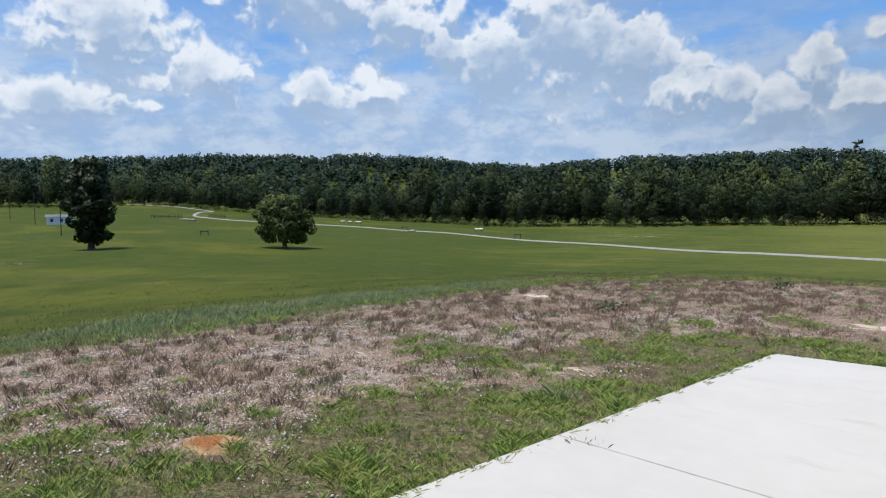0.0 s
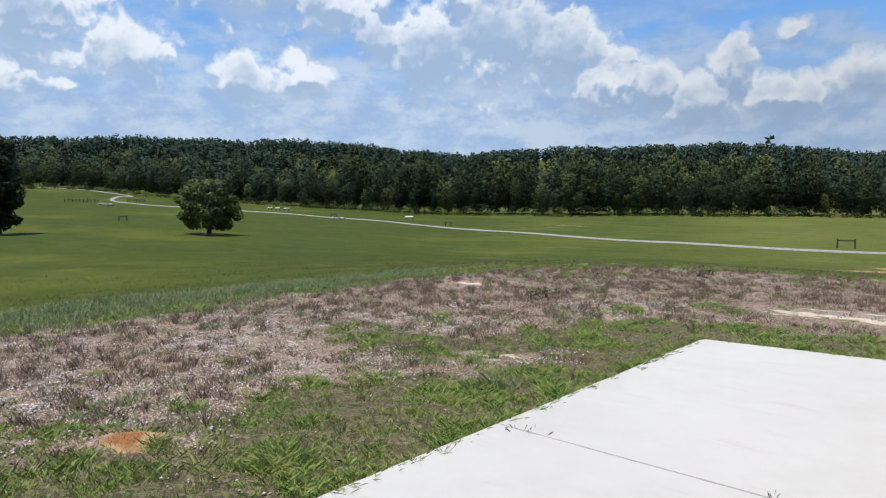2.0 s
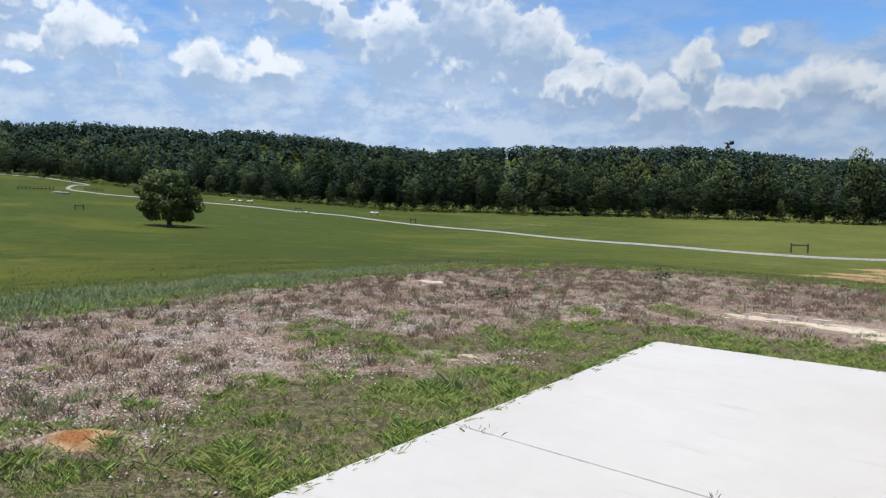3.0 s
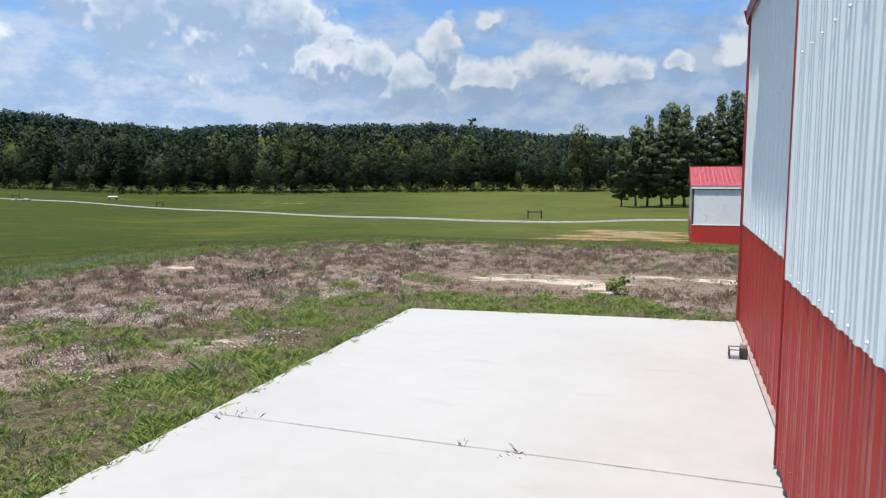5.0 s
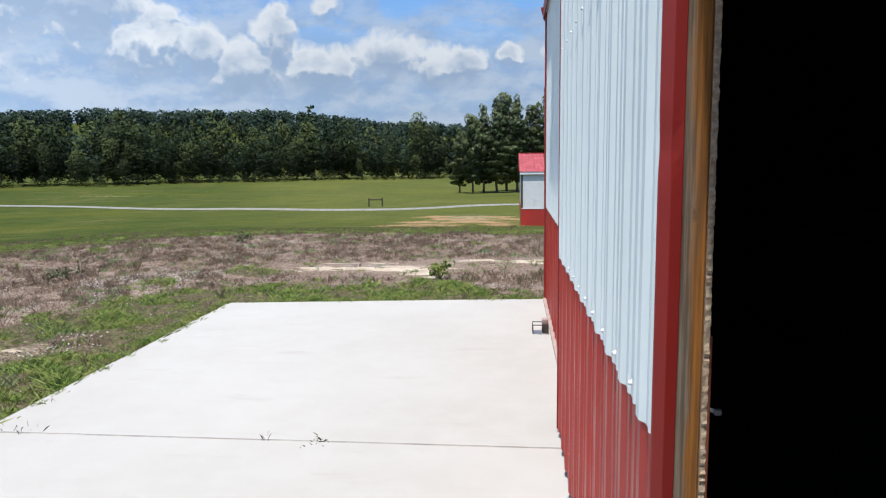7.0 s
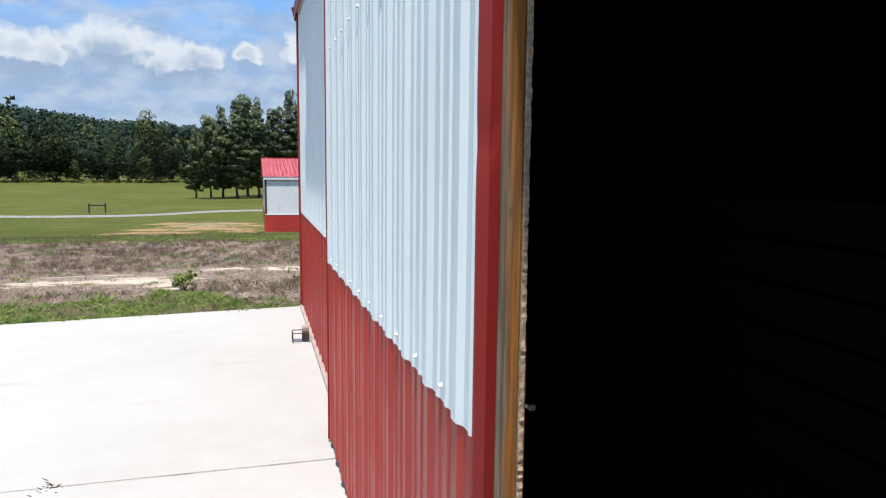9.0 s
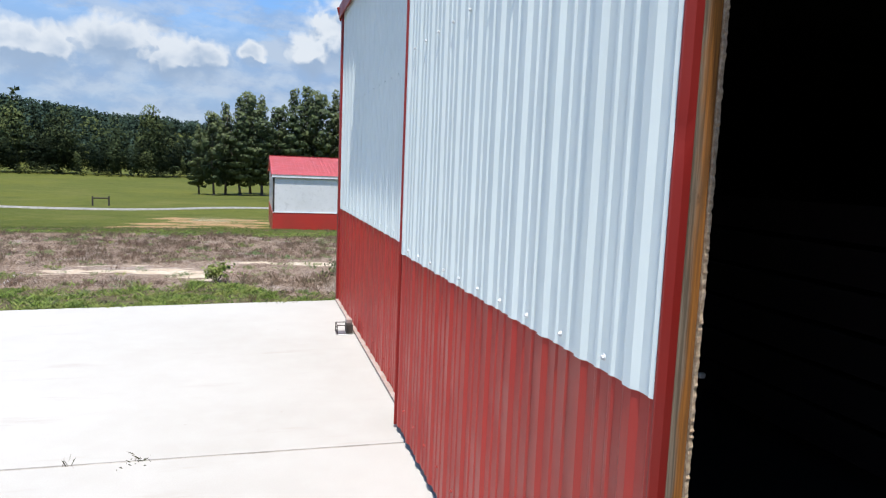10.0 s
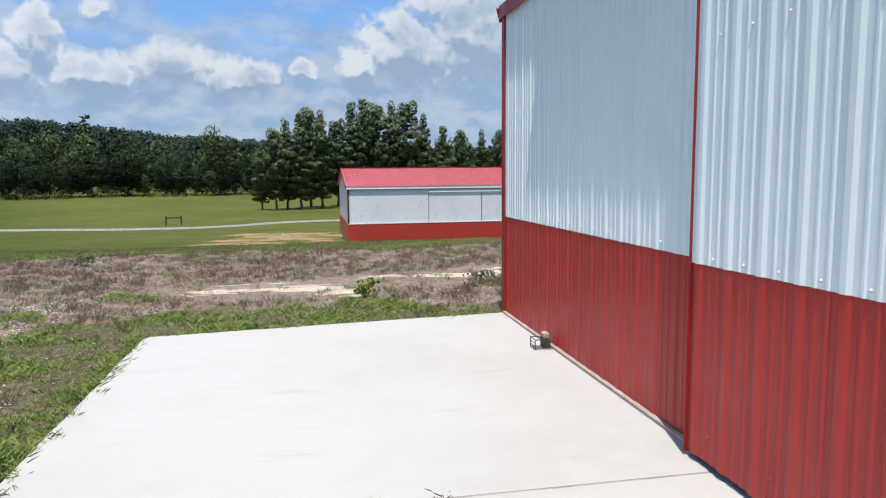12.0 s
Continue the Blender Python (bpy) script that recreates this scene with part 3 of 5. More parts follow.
def dry_mask(x, y):
    left, front = -3.43 - x, y - 7.35
    edge = np.maximum(left, front)
    strip = 1 - smooth(edge + 0.55 * wob(x, y, 1.3) + 0.3 * wob(x, y, 3.1, 1), np.where(left > front, 1.2, 0.7), np.where(left > front, 2.3, 1.4))
    patch = np.exp(-(((x + 6.0) / 1.1) ** 2 + ((y - 5.3) / 0.55) ** 2)) + 0.75 * np.exp(-(((x + 5.4) / 1.2) ** 2 + ((y - 0.9) / 0.9) ** 2))
    patch = patch + 0.7 * smooth(wob(x, y, 0.9, 4), 0.55, 0.85)
    strip = strip * (0.45 + 0.75 * smooth(wob(x, y, 1.25, 8) + 0.6 * smooth(edge, 1.0, 0.2), -0.35, 0.35))
    green = np.clip(np.maximum(strip, patch), 0, 1)
    d = pad_distance(x, y)
    inside = 1 - smooth(d + 0.35 * wob(x, y, 1.1, 3), -0.8, 0.3)
    return inside * (1 - green)


def sand_mask(x, y):
    line = 10.45 + 0.42 * (x + 1.5)
    s = np.exp(-((y - np.maximum(line, 10.3) + 0.15) / 0.62) ** 2) * smooth(x, -4.9, -2.6) * 1.0
    s = s + 0.85 * np.exp(-(((x + 7.0) / 0.75) ** 2 + ((y - 4.6) / 0.35) ** 2)) * 0.75
    s = s + 0.48 * np.exp(-(((x + 4.0) / 5.5) ** 2 + ((y - 60) / 19) ** 2))
    s = s + 0.7 * np.exp(-(((x - 5) / 9) ** 2 + ((y - 37.6) / 1.0) ** 2))
    s = s + 0.5 * np.exp(-(((x + 88) / 20) ** 2 + ((y - 140) / 4.5) ** 2)) + 0.55 * np.exp(-(((x + 83) / 9) ** 2 + ((y - 226) / 5) ** 2)) + 0.35 * np.exp(-(((x + 97) / 8) ** 2 + ((y - 31) / 2.2) ** 2)) + 0.6 * np.exp(-(((x + 74) / 3) ** 2 + ((y - 13) / 3.0) ** 2))
    s = s + 0.5 * smooth(wob(x, y, 0.7, 7), 0.6, 0.9) * (pad_distance(x, y) < -1)
    return np.clip(s, 0, 1)


def clay_mask(x, y):
    c = 2.2 * np.exp(-(((x + 4.98) / 0.185) ** 2 + ((y - 1.93) / 0.16) ** 2))
    c = c + 0.92 * np.exp(-(((x + 4.0) / 6.0) ** 4 + ((y - 52) / 17.0) ** 4))
    return np.clip(c, 0, 2.2)


def build_ground():
    xs = axis_steps(-13.5, 4.5, 0.14, 3200, 1.06)
    ys = axis_steps(-3.0, 19.0, 0.14, 3200, 1.045)
    X, Y = np.meshgrid(xs, ys)
    Z = ground_z(X, Y)
    d = pad_distance(X, Y)
    rough = np.random.default_rng(3).normal(0, 0.009, X.shape)
    outside = smooth(np.maximum(-3.43 - X, Y - 7.3), 0.0, 0.4)
    Z = Z + rough * (np.abs(X + 4) < 12) * (np.abs(Y - 8) < 14) * outside
    Z = Z + 0.06 * np.exp(-(((X + 4.98) / 0.22) ** 2 + ((Y - 1.93) / 0.2) ** 2))
    under = (X > -3.42) & (Y < 7.15) & (Y > -12) & (X < 10)
    Z = np.where(under, -0.16, Z)
    nx, ny = len(xs), len(ys)
    idx = np.arange(nx * ny).reshape(ny, nx)
    faces = np.stack([idx[:-1, :-1], idx[:-1, 1:], idx[1:, 1:], idx[1:, :-1]], axis=-1).reshape(-1, 4)
    ob = mesh_object("ground", np.stack([X, Y, Z], axis=-1).reshape(-1, 3), faces, ground_mat, smooth=True)
    for key, arr in (("dry", dry_mask(X, Y)), ("sand", sand_mask(X, Y)), ("clay", clay_mask(X, Y)), ("near", 1 - smooth(d, -1.2, 0.2))):
        at = ob.data.attributes.new(key, "FLOAT", "POINT")
        at.data.foreach_set("value", arr.astype(np.float32).ravel())
    return tagged(ob, "rolling pasture with dry stubble and sandy soil", "ground", kind="structure")


build_ground()


# concrete apron, cast in slabs with a control joint
def build_apron():
    floor = empty("pavement", (0, 0, 0), "pale sunlit concrete apron with a control joint", "pavement", kind="structure")

    def slab(corners, name="slab"):
        bm = bmesh.new()
        top = [bm.verts.new((x, y, 0)) for x, y in corners]
        f = bm.faces.new(top)
        if f.normal.z < 0:
            f.normal_flip()
        g = bmesh.ops.extrude_face_region(bm, geom=[f])["geom"]
        for v in g:
            if isinstance(v, bmesh.types.BMVert):
                v.co.z = -0.13
        bmesh.ops.recalc_face_normals(bm, faces=bm.faces)
        bmesh.ops.bevel(bm, geom=[e for e in bm.edges if all(v.co.z > -0.01 for v in e.verts)], offset=0.006, segments=2, affect="EDGES")
        part(name, bm, concrete, floor)

    # edges wander a little, as formed by hand
    rng = random.Random(5)

    def wander(p, q, n, amp):
        return [(p[0] + (q[0] - p[0]) * i / n + rng.uniform(-amp, amp), p[1] + (q[1] - p[1]) * i / n + rng.uniform(-amp, amp)) for i in range(1, n)]

    a, b, c, d = (-3.40, 3.6515), (-3.412, 7.176), (0.02, 7.50), (0.02, 3.6515)
    slab([a] + wander(a, b, 12, 0.006) + [b] + wander(b, c, 12, 0.006) + [c, d])
    slab([(-3.40, 3.6465), (0.02, 3.6465), (0.02, -0.35), (-3.40, -0.35)])
    slab([(-3.40, -0.36), (0.02, -0.36), (0.02, -4.35), (-3.40, -4.35)])
    part("joint_filler", box_bm((-3.395, 3.640, -0.1), (0.0, 3.660, -0.0025)), joint_dark, floor)
    part("joint_filler", box_bm((-3.395, -0.365, -0.1), (0.0, -0.345, -0.006)), joint_dark, floor)


build_apron()

# barn
CORNER, WAIN, EAVE = 7.5, 0.978, 2.985
DOOR_NEAR, DOOR_FAR = 1.415, 3.87


def fastener(parent, x, y, z, material):
    bm = bmesh.new()
    tube(bm, (x, y, z), (x - 0.002, y, z), 0.0085, 0.008, 10)
    tube(bm, (x - 0.002, y, z), (x - 0.008, y, z), 0.0052, 0.0048, 6)
    return part("screw", bm, material, parent)


def build_barn_wall():
    wall = empty("wall_west", (0, 0, 0), "ribbed steel barn wall, white above a red wainscot", "wall", kind="structure")
    part("frame_wall", box_bm((0.012, 2.1, -0.12), (0.14, CORNER - 0.02, EAVE + 0.02)), shaded_inner_wall, wall)
    part("frame_wall", box_bm((0.012, -4.6, -0.12), (0.14, -1.5, EAVE + 0.02)), shaded_inner_wall, wall)
    part("door_header", box_bm((0.012, -1.5, 2.62), (0.14, 2.1, EAVE + 0.02)), shaded_inner_wall, wall)
    first = CORNER - 0.13
    y = CORNER - 0.03
    while y > 2.2:
        y0 = max(y - 4 * RIB, 2.1)
        ribbed_sheet("steel_panel", y0 + 0.0015, y - 0.0015, WAIN + 0.008, EAVE, -0.004, first, white_steel, wall)
        ribbed_sheet("steel_panel", y0 + 0.0015, y - 0.0015, 0.025, WAIN + 0.05, 0.0, first, red_steel, wall, 6)
        y = y0
    for a, b in ((-2.4, -1.5), (-3.3, -2.4), (-4.25, -3.3)):
        ribbed_sheet("steel_panel", a, b, WAIN + 0.008, EAVE, -0.004, first, white_steel, wall)
        ribbed_sheet("steel_panel", a, b, 0.025, WAIN + 0.05, 0.0, first, red_steel, wall, 6)
    # corner trim and the base angle
    bm = bmesh.new()
    add_box(bm, (-0.028, CORNER - 0.055, 0.0), (0.012, CORNER + 0.028, EAVE), 0.004)
    part("corner_trim", bm, red_trim, wall)
    part("base_angle", box_bm((-0.036, 2.1, 0.002), (0.0, CORNER - 0.05, 0.022), 0.002), dusty_strip, wall, "dusty pale base strip")
    for k in range(14):
        yy = first - RIB * k - 0.05
        if yy > 3.9:
            fastener(wall, -0.004, yy, WAIN + 0.055, white_steel)
            fastener(wall, -0.004, yy, 2.02, white_steel)
            fastener(wall, -0.0, yy, 0.12, red_steel)
    # sliding track over the opening and the parked door
    part("door_track", box_bm((-0.118, -1.6, EAVE - 0.065), (-0.022, 6.34, EAVE - 0.021), 0.004), galvanised, wall, "galvanised sliding track")
    return wall


build_barn_wall()


def build_barn_shell():
    """The rest of the barn: other walls, floor, roof with its red eave."""
    north = empty("wall_north", (0, CORNER, 0), "ribbed steel gable wall of the barn", "wall", kind="structure")
    part("frame_wall", box_bm((0.14, -0.14, -0.12), (9.0, -0.0, EAVE + 0.02)), shaded_inner_wall, north)
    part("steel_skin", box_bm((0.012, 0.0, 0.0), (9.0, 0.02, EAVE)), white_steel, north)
    east = empty("wall_east", (9, 0, 0), "inner face of the barn wall, shade put into its near-black colour", "wall", kind="structure")
    part("frame_wall", box_bm((0, -4.6, -0.12), (0.14, CORNER, EAVE + 0.02)), shaded_inner_wall, east)
    south = empty("wall_south", (0, -4.6, 0), "inner face of the barn wall, shade put into its near-black colour", "wall", kind="structure")
    part("frame_wall", box_bm((0.0, -0.14, -0.12), (9.0, 0.0, EAVE + 0.02)), shaded_inner_wall, south)
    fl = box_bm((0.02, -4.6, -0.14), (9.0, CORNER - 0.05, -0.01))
    tagged(part("floor", fl, shaded_inner_floor), "floor inside the barn, shade put into its near-black colour", "floor", kind="structure")
    # added near-black panel that hides the lit underside of the roof sheet
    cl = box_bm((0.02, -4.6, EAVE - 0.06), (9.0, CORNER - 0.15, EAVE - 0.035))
    tagged(part("ceiling", cl, shaded_inner_wall), "added panel under the barn roof, near black to stand for shade", "ceiling", kind="structure")
    # stall partition, its red darkened to near black for the barn's shade
    stall = empty("stall_partition", (1.9, 0, 0), "red board stall partition inside the barn, darkened to stand for shade", "partition")
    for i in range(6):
        part("board", box_bm((0, 1.7, 0.12 + i * 0.21), (0.03, 6.6, 0.30 + i * 0.21), 0.004), shaded_inner_red, stall)
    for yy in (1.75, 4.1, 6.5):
        part("post", box_bm((0.03, yy - 0.045, -0.01), (0.12, yy + 0.045, 1.5), 0.004), shaded_inner_wall, stall)
    roof = empty("roof", (0, 0, EAVE), "barn roof with a red steel eave trim", "roof", kind="structure")
    bm = bmesh.new()
    v = [bm.verts.new(p) for p in ((-0.034, -4.75, 0.02), (4.5, -4.75, 1.25), (9.3, -4.75, 0.02), (-0.034, 7.58, 0.02), (4.5, 7.58, 1.25), (9.3, 7.58, 0.02))]
    bm.faces.new((v[0], v[1], v[4], v[3])), bm.faces.new((v[1], v[2], v[5], v[4]))
    bmesh.ops.solidify(bm, geom=bm.faces[:], thickness=-0.05)
    part("roof_sheet", bm, red_roof, roof)
    part("eave_trim", box_bm((-0.046, -4.75, -0.06), (-0.032, 7.58, 0.075), 0.004), red_trim, roof)
    part("soffit", box_bm((-0.032, -4.7, -0.02), (0.012, 7.54, -0.004)), white_paint, roof)
    turn = pose(0, 0, 0, 0, -math.degrees(math.atan2(1.23, 4.63)), 0)
    part("rake_trim", box_bm((-0.055, 7.565, -0.07), (4.7, 7.585, 0.07), 0.004, turn), red_trim, roof)
    gable = bmesh.new()
    for yy in (7.36, -4.6):
        a = [gable.verts.new(p) for p in ((0.0, yy, -0.02), (9.1, yy, -0.02), (4.5, yy, 1.2))]
        f = gable.faces.new(a)
        g = bmesh.ops.extrude_face_region(gable, geom=[f])["geom"]
        for e in g:
            if isinstance(e, bmesh.types.BMVert):
                e.co.y += 0.12
    bmesh.ops.recalc_face_normals(gable, faces=gable.faces)
    part("gable", gable, white_steel, roof)


build_barn_shell()


def build_sliding_door():
    door = empty("sliding_door", (0, 0, 0.02), "open sliding barn door of white and red ribbed steel", "door")
    first = 1.507
    x = -0.098
    top = 2.84
    y = DOOR_FAR - 0.012
    while y > DOOR_NEAR + 0.05:
        y0 = max(y - 4 * RIB, 1.4185)
        ribbed_sheet("upper_panel", y0 + 0.001, y - 0.001, WAIN + 0.010 - 0.0105 * (y0 - DOOR_NEAR), top, x - 0.004, first, white_steel, door, 12, wave=0.0022, sag=-0.0105)
        ribbed_sheet("lower_panel", y0 + 0.001, y - 0.001, 0.015, WAIN + 0.05, x, first, red_steel, door, 7, wave=0.0022)
        y = y0
    # folded red trim at the leading edge, with a dent where it was struck
    bm = bmesh.new()
    prof = [(-0.0985, 1.4165), (-0.1036, 1.4168), (-0.1038, 1.4125), (-0.1015, 1.4105), (-0.0838, 1.4068), (-0.0815, 1.4070), (-0.0635, 1.4112), (-0.0615, 1.413), (-0.0615, 1.418), (-0.0985, 1.4183)]
    n, rows = 110, []
    for j in range(n + 1):
        z = top * j / n
        dent = math.exp(-((z - 1.506) / 0.04) ** 2)
        rows.append([bm.verts.new((px + 0.0025 * dent * (px < -0.1) + 0.0010 * noise.noise((3, 2, z * 2)), py + 0.003 * dent * (px < -0.08), z)) for px, py in prof])
    for j in range(n):
        for i in range(len(prof)):
            k = (i + 1) % len(prof)
            bm.faces.new((rows[j][i], rows[j][k], rows[j + 1][k], rows[j + 1][i]))
    bmesh.ops.recalc_face_normals(bm, faces=bm.faces)
    part("edge_trim", bm, red_trim, door, "dented red steel edge trim")
    bm = box_bm((x - 0.016, DOOR_FAR - 0.011, 0.0), (-0.04, DOOR_FAR - 0.005, top), 0.001)
    part("edge_trim", bm, red_trim, door, "thin dark red edge trim")
    # timber frame behind the steel
    part("stile", box_bm((-0.0605, 1.414, 0.0), (-0.0185, 1.51, top), 0.003), lumber, door, "weathered timber stile")
    part("stile", box_bm((-0.09, DOOR_FAR - 0.10, 0.0), (-0.042, DOOR_FAR - 0.014, top), 0.004), lumber, door, "weathered timber stile")
    part("stile_core", box_bm((-0.0965, 1.428, 0.0), (-0.0625, 1.51, top)), lumber, door)
    for z0 in (0.06, 0.98, 1.9, 2.72):
        part("rail", box_bm((-0.094, 1.512, z0), (-0.05, DOOR_FAR - 0.102, z0 + 0.09), 0.003), lumber, door)
    # ragged chipboard lining
    bm = bmesh.new()
    rng = random.Random(8)
    n, rows = 420, []
    for j in range(n + 1):
        z = top * j / n
        e = rng.uniform(0, 0.003)
        o = rng.uniform(0, 0.0022)
        sec = ((-0.0175, 1.409 + e), (-0.0085 + o, 1.410 + e + rng.uniform(0, 0.003)), (-0.008, 1.8), (-0.0175, 1.8))
        rows.append([bm.verts.new((a, b, z)) for a, b in sec])
    for j in range(n):
        for i in range(4):
            bm.faces.new((rows[j][i], rows[j][(i + 1) % 4], rows[j + 1][(i + 1) % 4], rows[j + 1][i]))
    bmesh.ops.recalc_face_normals(bm, faces=bm.faces)
    part("lining", bm, chipboard, door, "ragged chipboard lining edge")
    # pull handle and latch on the inner side
    part("handle", box_bm((-0.003, 1.43, 0.84), (0.003, 1.47, 1.17), 0.002), handle_wood, door, "dark red pull strip")
    bm = bmesh.new()
    add_box(bm, (0.010, 1.43, 1.022), (0.024, 1.44, 1.033), 0.002)
    tube(bm, (-0.012, 1.45, 1.028), (0.022, 1.436, 1.028), 0.004, 0.004, 8)
    part("latch", bm, galvanised, door, "small bright metal latch")
    for k in range(11):
        yy = first + RIB * k + 0.114
        if yy < DOOR_FAR - 0.05:
            fastener(door, x - 0.0055, yy, WAIN + 0.042 - 0.0105 * (yy - DOOR_NEAR), white_paint)
            fastener(door, x - 0.0055, yy, 2.012, white_paint)
            fastener(door, x, yy, 0.14, red_steel)
    for k in (0.35, 0.62):
        fastener(door, -0.100, 1.4145, k, red_trim)


build_sliding_door()


def build_door_guide():
    """Small galvanised bottom guide for the sliding door, screwed to the apron at the wall."""
    g = empty("door_guide", (-0.09, 6.04, 0.0), "small galvanised door guide bracket on the concrete by the wall", "bracket")
    part("base_plate", box_bm((-0.10, -0.07, 0.0), (0.045, 0.07, 0.006), 0.001), galvanised, g)
    bm = bmesh.new()
    add_box(bm, (-0.016, -0.05, 0.006), (0.04, 0.05, 0.085), 0.004)
    part("block", bm, dark_post, g, "dark guide block")
    part("cap", box_bm((-0.016, -0.04, 0.085), (0.036, 0.04, 0.13), 0.008), dusty_strip, g, "dusty pale cap")
    for yy in (-0.062, 0.062):
        bm = bmesh.new()
        tube(bm, (-0.095, yy, 0.006), (-0.095, yy, 0.085), 0.004, 0.004, 6)
        tube(bm, (-0.095, yy, 0.083), (0.0, yy, 0.083), 0.004, 0.004, 6)
        part("wire_guard", bm, dark_post, g)
    bm = bmesh.new()
    for zz in (0.03, 0.055, 0.083):
        tube(bm, (-0.095, -0.062, zz), (-0.095, 0.062, zz), 0.003, 0.003, 6)
    part("wire_guard", bm, dark_post, g)


build_door_guide()


# second barn beyond the pad
def build_far_barn():
    x0, x1, y0, y1, zb, ze, zr = 0.11, 24.0, 39.33, 50.3, -2.36, 0.62, 1.78
    h = empty("red_roofed_barn", (x0, y0, zb), "long white steel barn with red wainscot and red roof", "barn")
    T = Matrix.Translation((-x0, -y0, -zb))

    def add(name, a, b, mat_, label="", bevel=0.0):
        return part(name, box_bm(a, b, bevel, T), mat_, h, label)

    zw = -1.39
    add("wall", (x0, y0, zb), (x1, y0 + 0.12, ze), shed_white, "white steel wall")
    add("wall", (x0, y0 + 0.12, zb), (x0 + 0.12, y1, ze), shed_white, "white steel wall")
    add("wall", (x0 + 0.12, y1 - 0.12, zb), (x1, y1, ze), shed_white, "white steel wall")
    add("wall", (x1 - 0.12, y0 + 0.12, zb), (x1, y1 - 0.12, ze), shed_white, "white steel wall")
    add("wainscot", (x0 - 0.02, y0 - 0.02, zb - 0.3), (x1, y0 - 0.002, zw), red_steel, "red steel wainscot")
    add("wainscot", (x0 - 0.02, y0, zb - 0.3), (x0 - 0.002, y1, zw), red_steel, "red steel wainscot")
    add("wainscot_cap", (x0 - 0.02, y0 - 0.035, zw), (x1, y0 - 0.003, zw + 0.045), white_paint)
    for xs_, w in ((4.66, 0.035), (7.76, 0.05), (10.9, 0.035), (14.0, 0.05)):
        add("door_seam", (xs_, y0 - 0.03, zw + 0.05), (xs_ + w, y0 - 0.004, ze - 0.28), stone_grey)
    add("door_track", (4.7, y0 - 0.06, ze - 0.27), (x1, y0 - 0.004, ze - 0.20), white_paint)
    add("corner_trim", (x0 - 0.03, y0 - 0.03, zw + 0.05), (x0 + 0.07, y0 + 0.05, ze - 0.06), dark_post, "dark corner trim and downpipe")
    add("fascia", (x0 - 0.09, y0 - 0.10, ze - 0.06), (x1, y0 - 0.065, ze + 0.10), white_paint, "white eave fascia")
    # grey strip modelled in place of the shadow line under the eave
    add("eave_shadow_strip", (x0, y0 - 0.065, ze - 0.10), (x1, y0 - 0.005, ze - 0.06), stone_grey)
    ym = (y0 + y1) / 2
    bm = bmesh.new()
    pts = [(y0 - 0.12, ze + 0.10), (ym, zr), (y1 + 0.12, ze + 0.10)]
    rows = [[bm.verts.new((xx, yy, zz)) for yy, zz in pts] for xx in (x0 - 0.10, x1 + 0.28)]
    for i in range(2):
        bm.faces.new((rows[0][i], rows[0][i + 1], rows[1][i + 1], rows[1][i]))
    bmesh.ops.solidify(bm, geom=bm.faces[:], thickness=0.05)
    bmesh.ops.transform(bm, matrix=T, verts=bm.verts)
    roof = part("roof", bm, red_roof, h, "sun-faded red steel roof")
    # standing ribs on the near slope
    n = int((x1 - x0 + 0.3) / RIB)
    slope = math.atan2(zr - ze - 0.10, ym - y0 + 0.12)
    ln = math.hypot(zr - ze - 0.10, ym - y0 + 0.12)
    rib = box_bm((-0.018, 0, 0.0), (0.018, ln, 0.016))
    me = bpy.data.meshes.new("roof_rib")
    rib.to_mesh(me)
    rib.free()
    me.materials.append(red_roof)
    for i in range(n):
        r = new("roof_rib", me)
        r.parent = roof
        r.matrix_local = T @ Matrix.Translation((x0 - 0.06 + i * RIB, y0 - 0.12, ze + 0.105)) @ Matrix.Rotation(slope, 4, "X")
    part("ridge_cap", box_bm((x0 - 0.12, ym - 0.2, zr - 0.03), (x1 + 0.3, ym + 0.2, zr + 0.025), 0.0, T), red_trim, roof)
    bm = bmesh.new()
    for xx in (x0,):
        a = [bm.verts.new(p) for p in ((xx, y0, ze), (xx, y1, ze), (xx, ym, zr - 0.05))]
        g = bmesh.ops.extrude_face_region(bm, geom=[bm.faces.new(a)])["geom"]
        for e in g:
            if isinstance(e, bmesh.types.BMVert):
                e.co.x += 0.12
    bmesh.ops.recalc_face_normals(bm, faces=bm.faces)
    bmesh.ops.transform(bm, matrix=T, verts=bm.verts)
    part("gable", bm, shed_white, h)
    for s in (-1, 1):
        m = T @ Matrix.Translation((x0 - 0.115, ym, zr)) @ Matrix.Rotation(-s * slope if s > 0 else slope, 4, "X")
        bm = box_bm((-0.02, 0 if s > 0 else -ln, -0.14), (0.02, ln if s > 0 else 0, 0.02), 0, m)
        part("rake_trim", bm, red_trim, h)


build_far_barn()


# gravel drive across the pasture
def spline(pts, n):
    pts = [Vector(p) for p in pts]
    out = []
    for i in range(len(pts) - 1):
        p0, p1, p2, p3 = pts[max(i - 1, 0)], pts[i], pts[i + 1], pts[min(i + 2, len(pts) - 1)]
        for j in range(n):
            t = j / n
            out.append(0.5 * (2 * p1 + (p2 - p0) * t + (2 * p0 - 5 * p1 + 4 * p2 - p3) * t * t + (3 * p1 - p0 - 3 * p2 + p3) * t ** 3))
    out.append(pts[-1])
    return out


def polar(az, r):
    return (-r * math.sin(radians(az)), r * math.cos(radians(az)))


